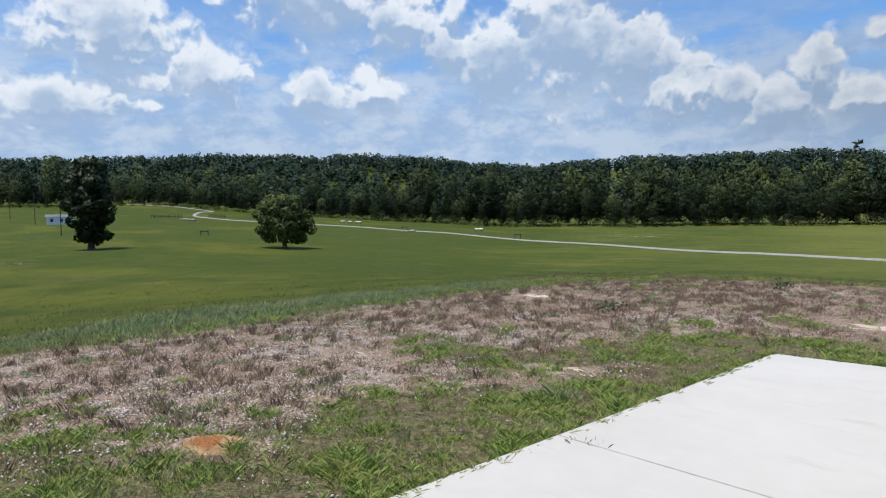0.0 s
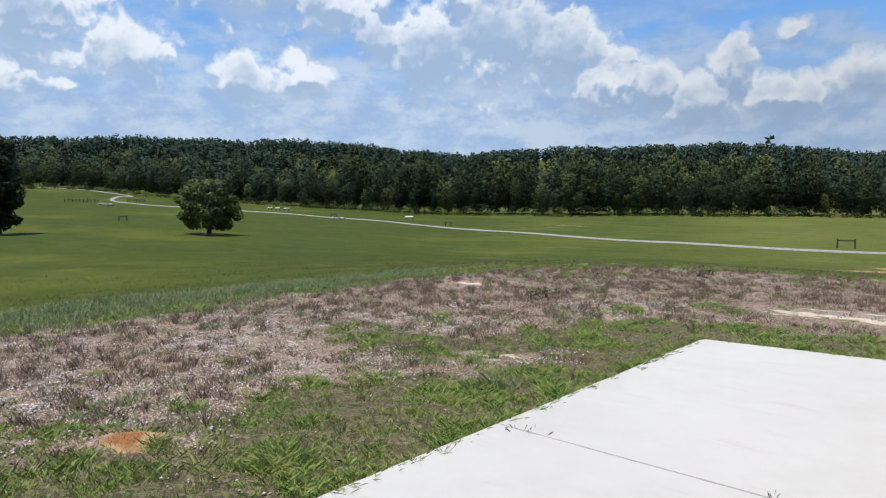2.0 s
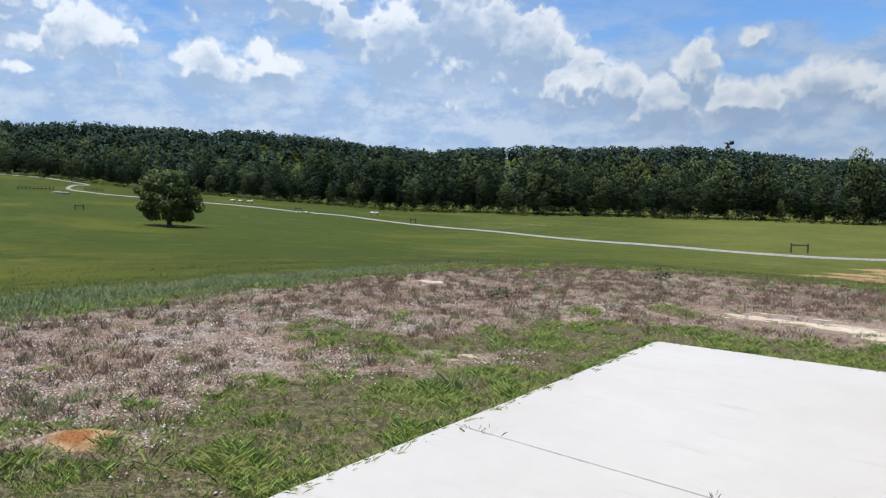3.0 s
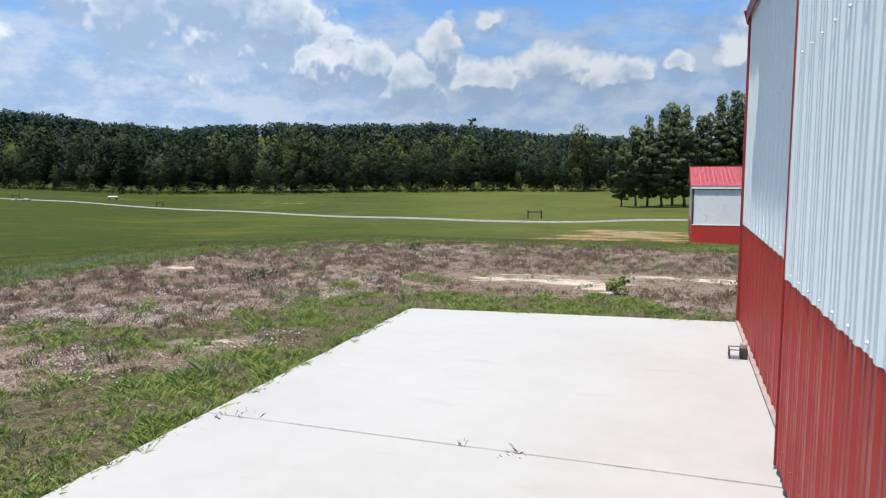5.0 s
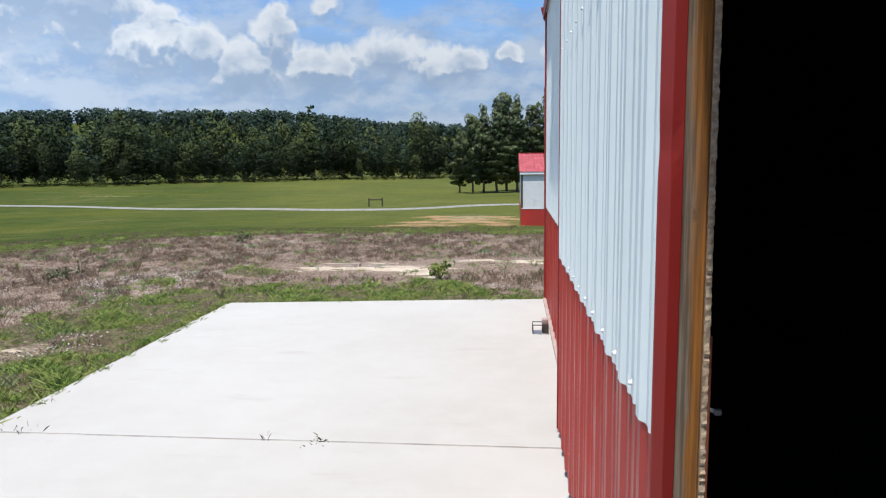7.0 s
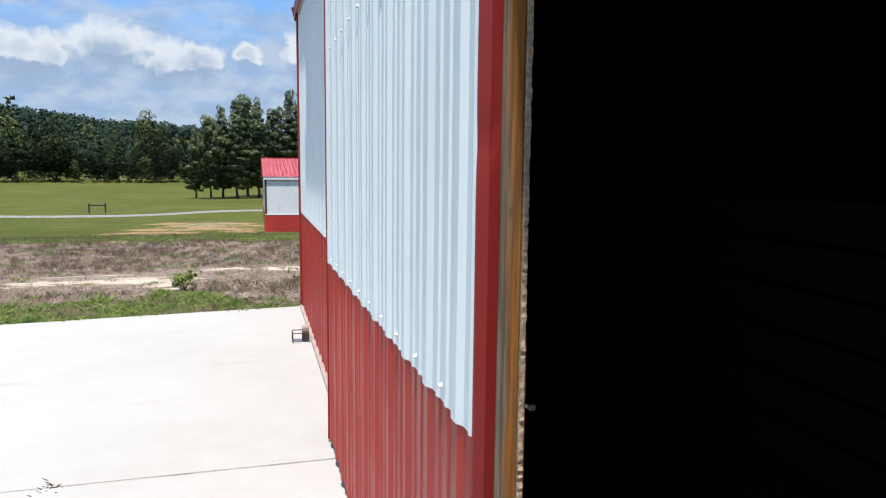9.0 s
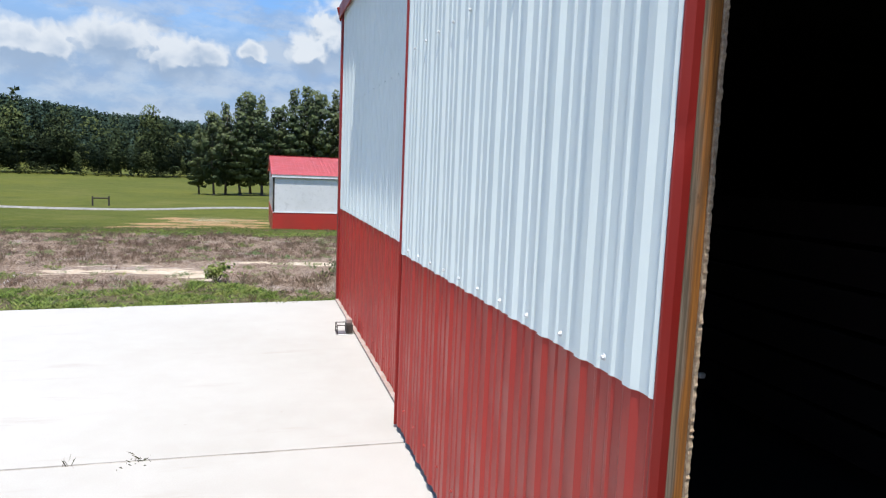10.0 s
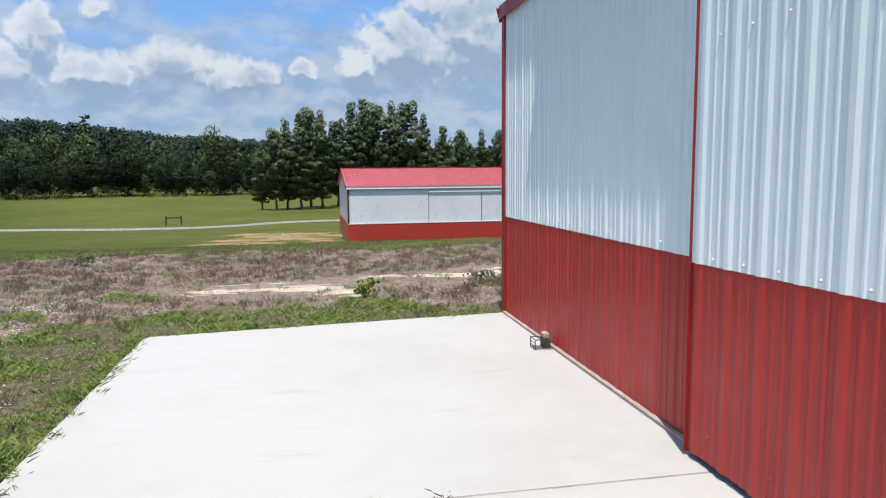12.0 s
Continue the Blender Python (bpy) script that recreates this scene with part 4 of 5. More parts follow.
def build_drive():
    line = spline([polar(*p) for p in ((-40, 140), (-20, 107), (-1.1, 94), (13.5, 81), (24.9, 96.5), (37.7, 136), (46, 170), (49.9, 186), (56.5, 204), (62, 214), (65.7, 223), (67.6, 246), (67.3, 272), (66.4, 292), (69, 318), (73, 345))], 14)
    V, F = [], []
    for i, p in enumerate(line):
        d = (line[min(i + 1, len(line) - 1)] - line[max(i - 1, 0)]).normalized()
        nrm = Vector((-d.y, d.x))
        w = 0.66 + 0.2 * noise.noise((i * 0.3, 0, 0))
        for k, h in ((-1, -0.05), (-0.8, 0.10), (0, 0.14), (0.8, 0.10), (1, -0.05)):
            q = p + nrm * w * k
            V.append((q.x, q.y, float(ground_z(q.x, q.y)) + h + 0.05))
    for i in range(len(line) - 1):
        for k in range(4):
            a = i * 5 + k
            F.append((a, a + 1, a + 6, a + 5))
    tagged(mesh_object("road", V, F, gravel_mat, smooth=True), "pale gravel farm drive across the pasture", "road", kind="structure")


build_drive()


# foliage
def crown_points(lobes, n, leaf, rng, fill=0.35):
    """Leaf clusters as small bent quads over the shells of the lobes: verts (n*4, 3), faces (n, 4)."""
    c = np.array([l[:3] for l in lobes], dtype=float)
    r = np.array([l[3:6] for l in lobes], dtype=float)
    w = (r[:, 0] * r[:, 1] + r[:, 1] * r[:, 2])
    pick = rng.choice(len(lobes), n, p=w / w.sum())
    u = rng.normal(size=(n, 3))
    u /= np.linalg.norm(u, axis=1, keepdims=True)
    rad = 1 - fill * rng.random(n) ** 2
    p = c[pick] + u * r[pick] * rad[:, None]
    nrm = u + rng.normal(0, 0.55, (n, 3)) + np.array([0, 0, 0.35])
    nrm /= np.linalg.norm(nrm, axis=1, keepdims=True)
    t = np.cross(nrm, rng.normal(size=(n, 3)))
    t /= np.linalg.norm(t, axis=1, keepdims=True)
    b = np.cross(nrm, t)
    s = leaf * rng.uniform(0.5, 1.25, n)[:, None]
    e = rng.uniform(0.45, 1.0, n)[:, None]
    q = np.stack([p - t * s, p + b * s * e * rng.uniform(0.5, 1, (n, 1)) + nrm * s * 0.15, p + t * s * rng.uniform(0.6, 1.1, (n, 1)), p - b * s * e + nrm * s * 0.12], axis=1)
    # outward direction: from the lobe and from the whole crown
    mid = c.mean(axis=0)
    o = (p - mid) / (np.abs(p - mid).max() + 1e-6)
    o = u * 0.6 + o * 0.8 + rng.normal(0, 0.18, (n, 3))
    o /= np.linalg.norm(o, axis=1, keepdims=True)
    return q.reshape(-1, 3), np.arange(n * 4).reshape(n, 4), np.repeat(o, 4, axis=0)


def set_outward(ob, o):
    ob.data.attributes.new("outward", "FLOAT_VECTOR", "POINT").data.foreach_set("vector", np.asarray(o, dtype=np.float32).ravel())


def lobes_for(kind, h, w, rng):
    """Crown lobes (x, y, z, rx, ry, rz) for a tree of height h and crown width w standing on z = 0."""
    L = []
    if kind == "pine":
        base = h * 0.09
        k = 34
        for i in range(k):
            f = i / (k - 1)
            z = base + (h - base) * (0.05 + 0.9 * f)
            reach = w * 0.5 * (0.55 + 0.5 * math.sin(math.pi * (0.25 + 0.6 * f))) * (1 - 0.55 * f * f) * rng.uniform(0.75, 1.2)
            a = i * 2.4 + rng.uniform(-0.5, 0.5)
            o = reach * rng.uniform(0.25, 0.85) * (1 - 0.6 * f)
            L.append((o * math.cos(a), o * math.sin(a), z, reach * rng.uniform(0.35, 0.6), reach * rng.uniform(0.35, 0.6), h * rng.uniform(0.025, 0.05)))
    elif kind == "edge":
        for i in range(28):
            f = (i + 0.5) / 28
            a = i * 2.4 + rng.uniform(-0.4, 0.4)
            reach = w * 0.5 * math.sin(math.pi * min(0.95, 0.16 + 0.80 * f)) ** 0.7
            o = reach * 0.55
            L.append((o * math.cos(a), o * math.sin(a), h * (0.06 + 0.88 * f), reach * rng.uniform(0.32, 0.55), reach * rng.uniform(0.32, 0.55), h * rng.uniform(0.05, 0.09)))
    elif kind == "tall":
        for i in range(64):
            f = (i + 0.5) / 64
            a = i * 2.4 + rng.uniform(-0.5, 0.5)
            reach = w * 0.5 * (0.50 + 0.62 * math.sin(math.pi * (0.10 + 0.72 * f))) * rng.uniform(0.8, 1.1)
            o = reach * rng.uniform(0.15, 0.75)
            L.append((o * math.cos(a), o * math.sin(a), h * (0.11 + 0.85 * f), w * rng.uniform(0.12, 0.2), w * rng.uniform(0.12, 0.2), h * rng.uniform(0.045, 0.08)))
    elif kind == "dome":
        for i in range(70):
            f = (i + 0.5) / 70
            a = i * 2.4 + rng.uniform(-0.3, 0.3)
            z = 0.13 + 0.77 * f + rng.uniform(-0.03, 0.03)
            reach = w * 0.5 * math.sqrt(max(0.05, 1 - ((z - 0.34) / 0.66) ** 2)) * rng.uniform(0.85, 1.08)
            o = reach * rng.uniform(0.5, 0.86)
            L.append((o * math.cos(a), o * math.sin(a), h * z, w * rng.uniform(0.07, 0.13), w * rng.uniform(0.07, 0.13), h * rng.uniform(0.06, 0.10)))
    else:
        for i in range(34):
            f = (i + 0.5) / 34
            a = i * 2.4 + rng.uniform(-0.5, 0.5)
            z = 0.14 + 0.80 * f
            reach = w * 0.5 * math.sin(math.pi * (0.2 + 0.68 * f)) * rng.uniform(0.8, 1.15)
            o = reach * rng.uniform(0.3, 0.85)
            L.append((o * math.cos(a), o * math.sin(a), h * z, w * rng.uniform(0.11, 0.2), w * rng.uniform(0.11, 0.2), h * rng.uniform(0.04, 0.075)))
    return L


def trunk_bm(h, r, rng, limbs=7, fork=0.3, spread=0.25):
    bm = bmesh.new()
    p, q = Vector((0, 0, -0.3)), Vector((0, 0, 0))
    tube(bm, (0, 0, -0.4), (0, 0, 0.35), r * 1.5, r * 1.05, 9)
    p, rad = Vector((0, 0, 0.35)), r * 1.05
    steps = 5
    nodes = [p.copy()]
    for i in range(steps):
        q = p + Vector((rng.uniform(-0.02, 0.02) * h, rng.uniform(-0.02, 0.02) * h, (h * 0.86 - 0.35) / steps))
        tube(bm, p, q, rad, rad * 0.72, 8)
        p, rad = q, rad * 0.72
        nodes.append(q.copy())
    for i in range(limbs):
        f = fork + (0.9 - fork) * i / limbs
        base = Vector((0, 0, 0)).lerp(p, f)
        k = min(int(f * steps), steps - 1)
        base = nodes[k].lerp(nodes[k + 1], f * steps - k)
        a = i * 2.4 + rng.uniform(-0.4, 0.4)
        ln = h * spread * (1.1 - 0.6 * f)
        mid = base + Vector((math.cos(a) * ln * 0.55, math.sin(a) * ln * 0.55, ln * 0.45))
        tip = mid + Vector((math.cos(a) * ln * 0.5, math.sin(a) * ln * 0.5, ln * 0.6))
        lr = r * 0.42 * (1.1 - 0.7 * f)
        tube(bm, base, mid, lr, lr * 0.7, 6)
        tube(bm, mid, tip, lr * 0.7, lr * 0.2, 5)
    return bm


def make_tree(name, kind, h, w, n, leaf, mat_, at, label, seed, group="", r=None, fork=0.3, spread=0.25, limbs=7, turn=0.0):
    rng, prng = np.random.default_rng(seed), random.Random(seed)
    z = float(ground_z(at[0], at[1]))
    t = empty(name, (at[0], at[1], z), label, "tree", group)
    t.rotation_euler = (0, 0, turn)
    part("trunk", trunk_bm(h, r or h * 0.022, prng, limbs, fork, spread), bark, t, "grey-brown trunk and limbs", True)
    v, f, o = crown_points(lobes_for(kind, h, w, prng), n, leaf, rng)
    set_outward(mesh_object("crown", v, f, mat_, t, label="leafy crown"), o)
    return t


# lone pasture trees
T1, T2 = polar(75.0, 100), polar(60.9, 96.5)
make_tree("pasture_tree", "tall", 11.9, 6.1, 11000, 0.26, dark_leaf, T1, "tall dark narrow tree standing alone in the pasture", 11, r=0.42, fork=0.12, spread=0.16)
make_tree("pasture_tree", "dome", 7.7, 8.8, 10500, 0.19, tree_leaf, T2, "broad round-crowned tree standing alone in the pasture", 12, r=0.30, fork=0.12, spread=0.5, limbs=11)

# grove of tall pines beside the far barn
GROVE = [(4.6, 143, 13.5), (3.5, 139, 16.0), (2.6, 146, 18.5), (1.5, 141, 19.5), (0.7, 150, 21.5), (-0.2, 143, 20.0), (-1.5, 152, 19.0), (-2.7, 146, 22.0),
         (-3.7, 152, 23.5), (-4.7, 147, 22.0), (-6.0, 155, 23.0), (-7.2, 150, 22.5), (-8.6, 158, 20.5), (-10.2, 152, 17.5), (-11.8, 160, 17.0), (-13.4, 156, 16.5), (-15, 158, 17.0)]


def build_grove():
    protos = []
    for i, (az, r, h) in enumerate(GROVE):
        kind = ("pine", "round", "pine")[i % 3]
        at = polar(az, r)
        if i < 5:
            protos.append((make_tree("grove_tree", kind, 22.0, 7.6 if kind == "pine" else 7.2, 5200, 0.33, grove_leaf, at, "tall dark pine with a bare lower trunk in the grove", 40 + i, "grove trees", 0.30, 0.34, 0.16), 22.0))
            protos[-1][0].scale = (h / 22.0,) * 3
        else:
            src, hh = protos[i % 5]
            t = copy_thing(src, pose(at[0], at[1], float(ground_z(*at)), 0, 0, i * 77))
            t.scale = (h / hh * 1.02, h / hh * 0.97, h / hh)


build_grove()


def build_woods():
    """Forest edge beyond the pasture and the wooded ridge behind it."""
    rng, prng = np.random.default_rng(21), random.Random(21)
    protos, low = [], []
    for i in range(16):
        kind = ("round", "edge", "round", "pine", "round", "round")[i % 6]
        lb = lobes_for(kind, 1.0, 0.58 if kind != "pine" else 0.42, prng)
        protos.append(crown_points(lb, 1250, 0.022, rng, 0.25)[::2])
        low.append(crown_points(lb, 380, 0.030, rng)[::2])
    V, H, O = [], [], []

    def place(src, x, y, h, ws, dz=0.0, tone=1.0):
        src, o = src
        H.append(np.full(len(src), rng.random() * tone, dtype=np.float32))
        a = rng.uniform(0, 6.28)
        c, s = math.cos(a), math.sin(a)
        p = src * np.array([h * ws, h * ws, h])
        O.append(np.stack([o[:, 0] * c - o[:, 1] * s, o[:, 0] * s + o[:, 1] * c, o[:, 2]], axis=1))
        V.append(np.stack([p[:, 0] * c - p[:, 1] * s + x, p[:, 0] * s + p[:, 1] * c + y, p[:, 2] + float(ground_z(x, y)) + dz], axis=1))

    def edge_r(az):
        return 264 + 40 * float(smooth(np.array(az), 42, 60)) + 30 * float(smooth(np.array(az), 58, 75)) + 5 * math.sin(az * 0.55)

    for row in range(6):
        az = -24.0 + rng.uniform(0, 0.5)
        while az < 90:
            r = edge_r(az) + row * 6.0 + rng.uniform(-2.5, 2.5)
            x, y = polar(az, r)
            h = rng.normal(15.8, 4.2) + row * 0.9
            h *= 1.0 + 0.08 * math.sin(az * 0.9) + 0.06 * math.sin(az * 2.7)
            h *= 1.0 - 0.22 * float(smooth(np.array(az), 44, 60)) - 0.13 * (1 - float(smooth(np.array(az), 13, 25)))
            h *= (0.70, 0.84, 0.96)[row] if row < 3 else 1.0
            place(protos[rng.integers(16)] if row < 3 else low[rng.integers(16)], x, y, max(h, 8.0), rng.uniform(0.65, 1.25))
            az += rng.uniform(0.7, 2.1) * (1.0 if row < 3 else 1.1)
    # low scrub along the edge, leaf tone darkened to stand for shade under the canopy
    az = -24.0
    while az < 90:
        x, y = polar(az, edge_r(az) - 5 - rng.uniform(0, 4))
        place(low[rng.integers(16)], x, y, rng.uniform(2.2, 5.0), rng.uniform(1.4, 2.6), -0.5, 0.45)
        az += rng.uniform(0.4, 1.0)
    # a few tall ones that stand clear of the canopy
    for az, r, h in ((7.9, 262, 25.5), (20.3, 275, 20), (21.2, 272, 20.5), (32.1, 290, 25), (36.0, 280, 20), (10.4, 280, 22), (26.5, 285, 22), (7.2, 268, 21), (13.6, 270, 24), (14.4, 276, 22.5), (18.6, 281, 22), (23.4, 279, 24), (24.0, 283, 22), (30.6, 284, 25.5), (2.6, 272, 21), (44.0, 300, 22), (47.0, 320, 22)):
        x, y = polar(az, r)
        place(protos[rng.integers(16)], x, y, h, 0.8)
    v = np.concatenate(V)
    ob = mesh_object("woodland_edge", v, np.arange(len(v)).reshape(-1, 4), woods_leaf)
    ob.data.attributes.new("hue", "FLOAT", "POINT").data.foreach_set("value", np.concatenate(H))
    set_outward(ob, np.concatenate(O))
    tagged(ob, "dense dark green mixed woodland beyond the pasture", "forest", kind="stuff")
    # understorey that blocks daylight between the trunks, haze put into its leaf colour
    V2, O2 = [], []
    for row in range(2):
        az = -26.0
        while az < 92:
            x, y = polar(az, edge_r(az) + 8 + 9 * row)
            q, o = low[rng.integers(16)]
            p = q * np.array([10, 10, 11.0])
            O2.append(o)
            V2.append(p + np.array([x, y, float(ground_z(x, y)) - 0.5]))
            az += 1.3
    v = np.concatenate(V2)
    ob = mesh_object("woodland_understorey", v, np.arange(len(v)).reshape(-1, 4), hazed_leaf)
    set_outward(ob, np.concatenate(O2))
    tagged(ob, "understorey inside the woodland, bluish haze put into its leaf colour", "forest", kind="stuff")
    V.clear(), O.clear()
    tiny = [crown_points(lobes_for("round", 1.0, 0.75, prng), 58, 0.085, rng)[::2] for _ in range(8)]
    for _ in range(4200):
        az, r = rng.uniform(-18, 92), 915 - 470 * rng.random() ** 1.5
        x, y = polar(az, r)
        place(tiny[rng.integers(8)], x, y, rng.uniform(13, 19), rng.uniform(0.9, 1.3), -2.0)
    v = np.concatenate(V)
    ob = mesh_object("wooded_ridge", v, np.arange(len(v)).reshape(-1, 4), hazed_leaf)
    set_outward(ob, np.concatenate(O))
    tagged(ob, "distant dark wooded ridge under the clouds, haze put into its leaf colour", "forest", kind="stuff")


build_woods()


# grass
def blades(xy, per, h, w, lean, rng, dz=0.0, spread=0.05, hj=0.5):
    """Tufts of tapering blades at the points xy: verts and triangles."""
    n = len(xy) * per
    base = np.repeat(xy, per, axis=0) + rng.normal(0, spread, (n, 2))
    z = ground_z(base[:, 0], base[:, 1]) + dz
    hh = (np.repeat(np.asarray(h) * np.ones(len(xy)), per)) * rng.uniform(1 - hj, 1 + hj * 0.6, n)
    a = rng.uniform(0, 2 * np.pi, n)
    side = np.stack([np.cos(a), np.sin(a)], axis=1) * (w * rng.uniform(0.6, 1.3, n))[:, None]
    b = rng.uniform(0, 2 * np.pi, n)
    off = np.stack([np.cos(b), np.sin(b)], axis=1) * (hh * lean * rng.uniform(0.2, 1.3, n))[:, None]
    v = np.empty((n, 4, 3))
    v[:, 0, :2], v[:, 0, 2] = base - side, z - 0.012
    v[:, 1, :2], v[:, 1, 2] = base + side, z - 0.012
    top = hh * np.clip(1 - 0.35 * lean, 0.3, 1)
    v[:, 2, :2], v[:, 2, 2] = base + off * 0.55 + side * 0.8, z + top * 0.62
    v[:, 3, :2], v[:, 3, 2] = base + off - side * 0.1, z + top
    idx = np.arange(n * 4).reshape(n, 4)[:, [0, 1, 2, 3]]
    return v.reshape(-1, 3), idx


def scatter(n, x0, x1, y0, y1, keep, rng):
    p = np.stack([rng.uniform(x0, x1, n), rng.uniform(y0, y1, n)], axis=1)
    return p[rng.random(n) < keep(p[:, 0], p[:, 1])]


def off_slab(x, y):
    edge = 7.176 + (x + 3.412) * 0.0949
    return ((x < -3.41) | (y > edge + 0.01)) & ((x < 0.0) | (y > 7.62))


def build_grass():
    rng = np.random.default_rng(77)

    def clump(x, y, size, seed, lo, hi):
        return smooth(patchy(x, y, size, seed), lo, hi)

    # green crabgrass round the apron: fine where it is near, coarser further off
    def lawn(x, y):
        return off_slab(x, y) * (pad_distance(x, y) < 0.3) * (0.015 + (1 - dry_mask(x, y))) * (0.10 + 0.90 * clump(x, y, 0.42, 1, 0.38, 0.54)) * (0.10 + 0.90 * clump(x, y, 0.17, 21, 0.45, 0.54)) * (1 - 0.9 * sand_mask(x, y))

    def reach(x, y):
        return smooth(np.hypot(x + 0.9, y - 0.2), 5.5, 9.0)

    for n, per, wide, low_, high, near_ in ((340000, 22, 0.0030, 0.018, 0.055, True), (140000, 17, 0.0045, 0.022, 0.055, False)):
        p = scatter(n, -12.5, 3.0, -1.5, 17.0, lambda x, y: lawn(x, y) * ((1 - reach(x, y)) if near_ else reach(x, y)), rng)
        tall = 0.55 + 0.9 * clump(p[:, 0], p[:, 1], 0.5, 4, 0.35, 0.7)
        v, f = blades(p, per, tall * (low_ + high * rng.random(len(p)) ** 2), wide, 1.0, rng, spread=0.030)
        tagged(mesh_object("lawn_grass", v, f, grass_green), "green crabgrass along the concrete edge", "grass", kind="stuff")
    # runners that hang over the edge of the concrete
    n = 420
    q = np.stack([np.full(n, -3.425) + rng.normal(0, 0.012, n), rng.uniform(-1.0, 7.2, n)], axis=1)
    q2 = np.stack([rng.uniform(-3.4, -0.05, 170), np.zeros(170)], axis=1)
    q2[:, 1] = 7.19 + (q2[:, 0] + 3.412) * 0.0949 + rng.normal(0, 0.012, 170)
    q = np.concatenate([q, q2])
    q = q[wob(q[:, 0], q[:, 1], 3.7, 2) + rng.normal(0, 0.3, len(q)) > 0.05]
    v, f = blades(q, 4, 0.04 + 0.04 * rng.random(len(q)), 0.0020, 1.3, rng, dz=0.035, spread=0.03)
    # little tufts that lie on the slab itself
    t = np.stack([rng.uniform(-3.40, -3.33, 34), rng.uniform(0.4, 7.1, 34)], axis=1)
    v2, f2 = blades(t, 9, 0.022 + 0.03 * rng.random(34), 0.0016, 1.9, rng, spread=0.022)
    v2[:, 2] += 0.012 - np.repeat(ground_z(np.repeat(t[:, 0], 36), np.repeat(t[:, 1], 36)), 1)
    v, f = np.concatenate([v, v2]), np.concatenate([f, f2 + len(v)])
    tagged(mesh_object("edge_grass", v, f, grass_green), "grass runners hanging over the concrete edge", "grass", kind="stuff")
    # dry purple-brown stubble
    bare = lambda x, y: np.clip(1 - 1.6 * sand_mask(x, y) - 1.2 * sand_mask(x, y + 0.45), 0.02, 1)
    p = scatter(52000, -13.0, 3.5, -1.5, 17.5, lambda x, y: off_slab(x, y) * (dry_mask(x, y) + 0.24) * (0.45 + 0.55 * clump(x, y, 0.35, 6, 0.40, 0.64)) * bare(x, y), rng)
    v, f = blades(p, 10, 0.016 + 0.04 * rng.random(len(p)) ** 2.4, 0.0022, 0.9, rng, spread=0.06)
    tagged(mesh_object("dry_stubble", v, f, grass_dry), "dry purple-brown weed stubble", "grass", kind="stuff")
    # standing clumps of dead stalks
    p = scatter(26000, -12.8, 3.3, -1.2, 17.0, lambda x, y: off_slab(x, y) * (dry_mask(x, y) + 0.06) * clump(x, y, 0.22, 9, 0.44, 0.58) * bare(x, y), rng)
    v, f = blades(p, 18, 0.04 + 0.085 * rng.random(len(p)) ** 1.5, 0.0019, 0.5, rng, spread=0.028)
    tagged(mesh_object("dead_stalks", v, f, stalk_dry), "clumps of dead brown weed stalks", "weeds", kind="stuff")
    # pale gravel strewn over the bare soil
    p = scatter(46000, -9.5, -3.6, -0.5, 12.0, lambda x, y: off_slab(x, y) * (dry_mask(x, y) + 0.04) * clump(x, y, 0.8, 17, 0.44, 0.62) * (np.hypot(x, y) < 11), rng)
    n = len(p)
    size = rng.uniform(0.005, 0.015, n)
    mid = np.column_stack([p, ground_z(p[:, 0], p[:, 1]) + size * 0.35])
    corner = np.array([(1, 0, 0), (0, 1, 0), (-1, 0, 0), (0, -1, 0), (0, 0, 0.75), (0, 0, -0.75)])
    v = (mid[:, None, :] + corner[None] * size[:, None, None] * rng.uniform(0.6, 1.4, (n, 6, 1))).reshape(-1, 3)
    tri = np.array([(0, 1, 4), (1, 2, 4), (2, 3, 4), (3, 0, 4), (1, 0, 5), (2, 1, 5), (3, 2, 5), (0, 3, 5)])
    f = (np.arange(n)[:, None, None] * 6 + tri[None]).reshape(-1, 3)
    tagged(mesh_object("loose_gravel", v, f, pebble), "pale gravel strewn over bare soil", "gravel", kind="stuff")
    # weeds dotted through the stubble
    p = scatter(9000, -12.5, 3.0, -1.0, 16.5, lambda x, y: off_slab(x, y) * (pad_distance(x, y) < 0.2) * (0.3 + dry_mask(x, y)) * clump(x, y, 0.45, 13, 0.56, 0.72), rng)
    v, f = blades(p, 30, 0.025 + 0.05 * rng.random(len(p)), 0.0026, 0.7, rng, spread=0.04)
    tagged(mesh_object("scattered_weeds", v, f, grass_blue), "scattered green weeds in the dry stubble", "weeds", kind="stuff")
    # taller grass along the brow of the pad
    p = scatter(44000, -17, -5, -4, 20, lambda x, y: np.exp(-((pad_distance(x, y) - 0.9) / 1.0) ** 2) * smooth(-x, 7.0, 9.6) * (1 - smooth(y, 8.0, 13.0)) * 0.6, rng)
    v, f = blades(p, 20, 0.04 + 0.075 * rng.random(len(p)) ** 2, 0.0042, 0.6, rng, spread=0.16)
    tagged(mesh_object("brow_grass", v, f, grass_blue), "tall blue-green grass along the brow", "grass", kind="stuff")
    # pasture sward
    p = scatter(42000, -60, 12, -2, 75, lambda x, y: (pad_distance(x, y) > 0.4) * np.exp(-np.hypot(x, y) / 26) * 2.2 * (1 - sand_mask(x, y)), rng)
    v, f = blades(p, 8, 0.03 + 0.05 * rng.random(len(p)), 0.006, 0.8, rng, spread=0.22)
    tagged(mesh_object("pasture_grass", v, f, grass_field), "mown green pasture grass", "grass", kind="stuff")


build_grass()


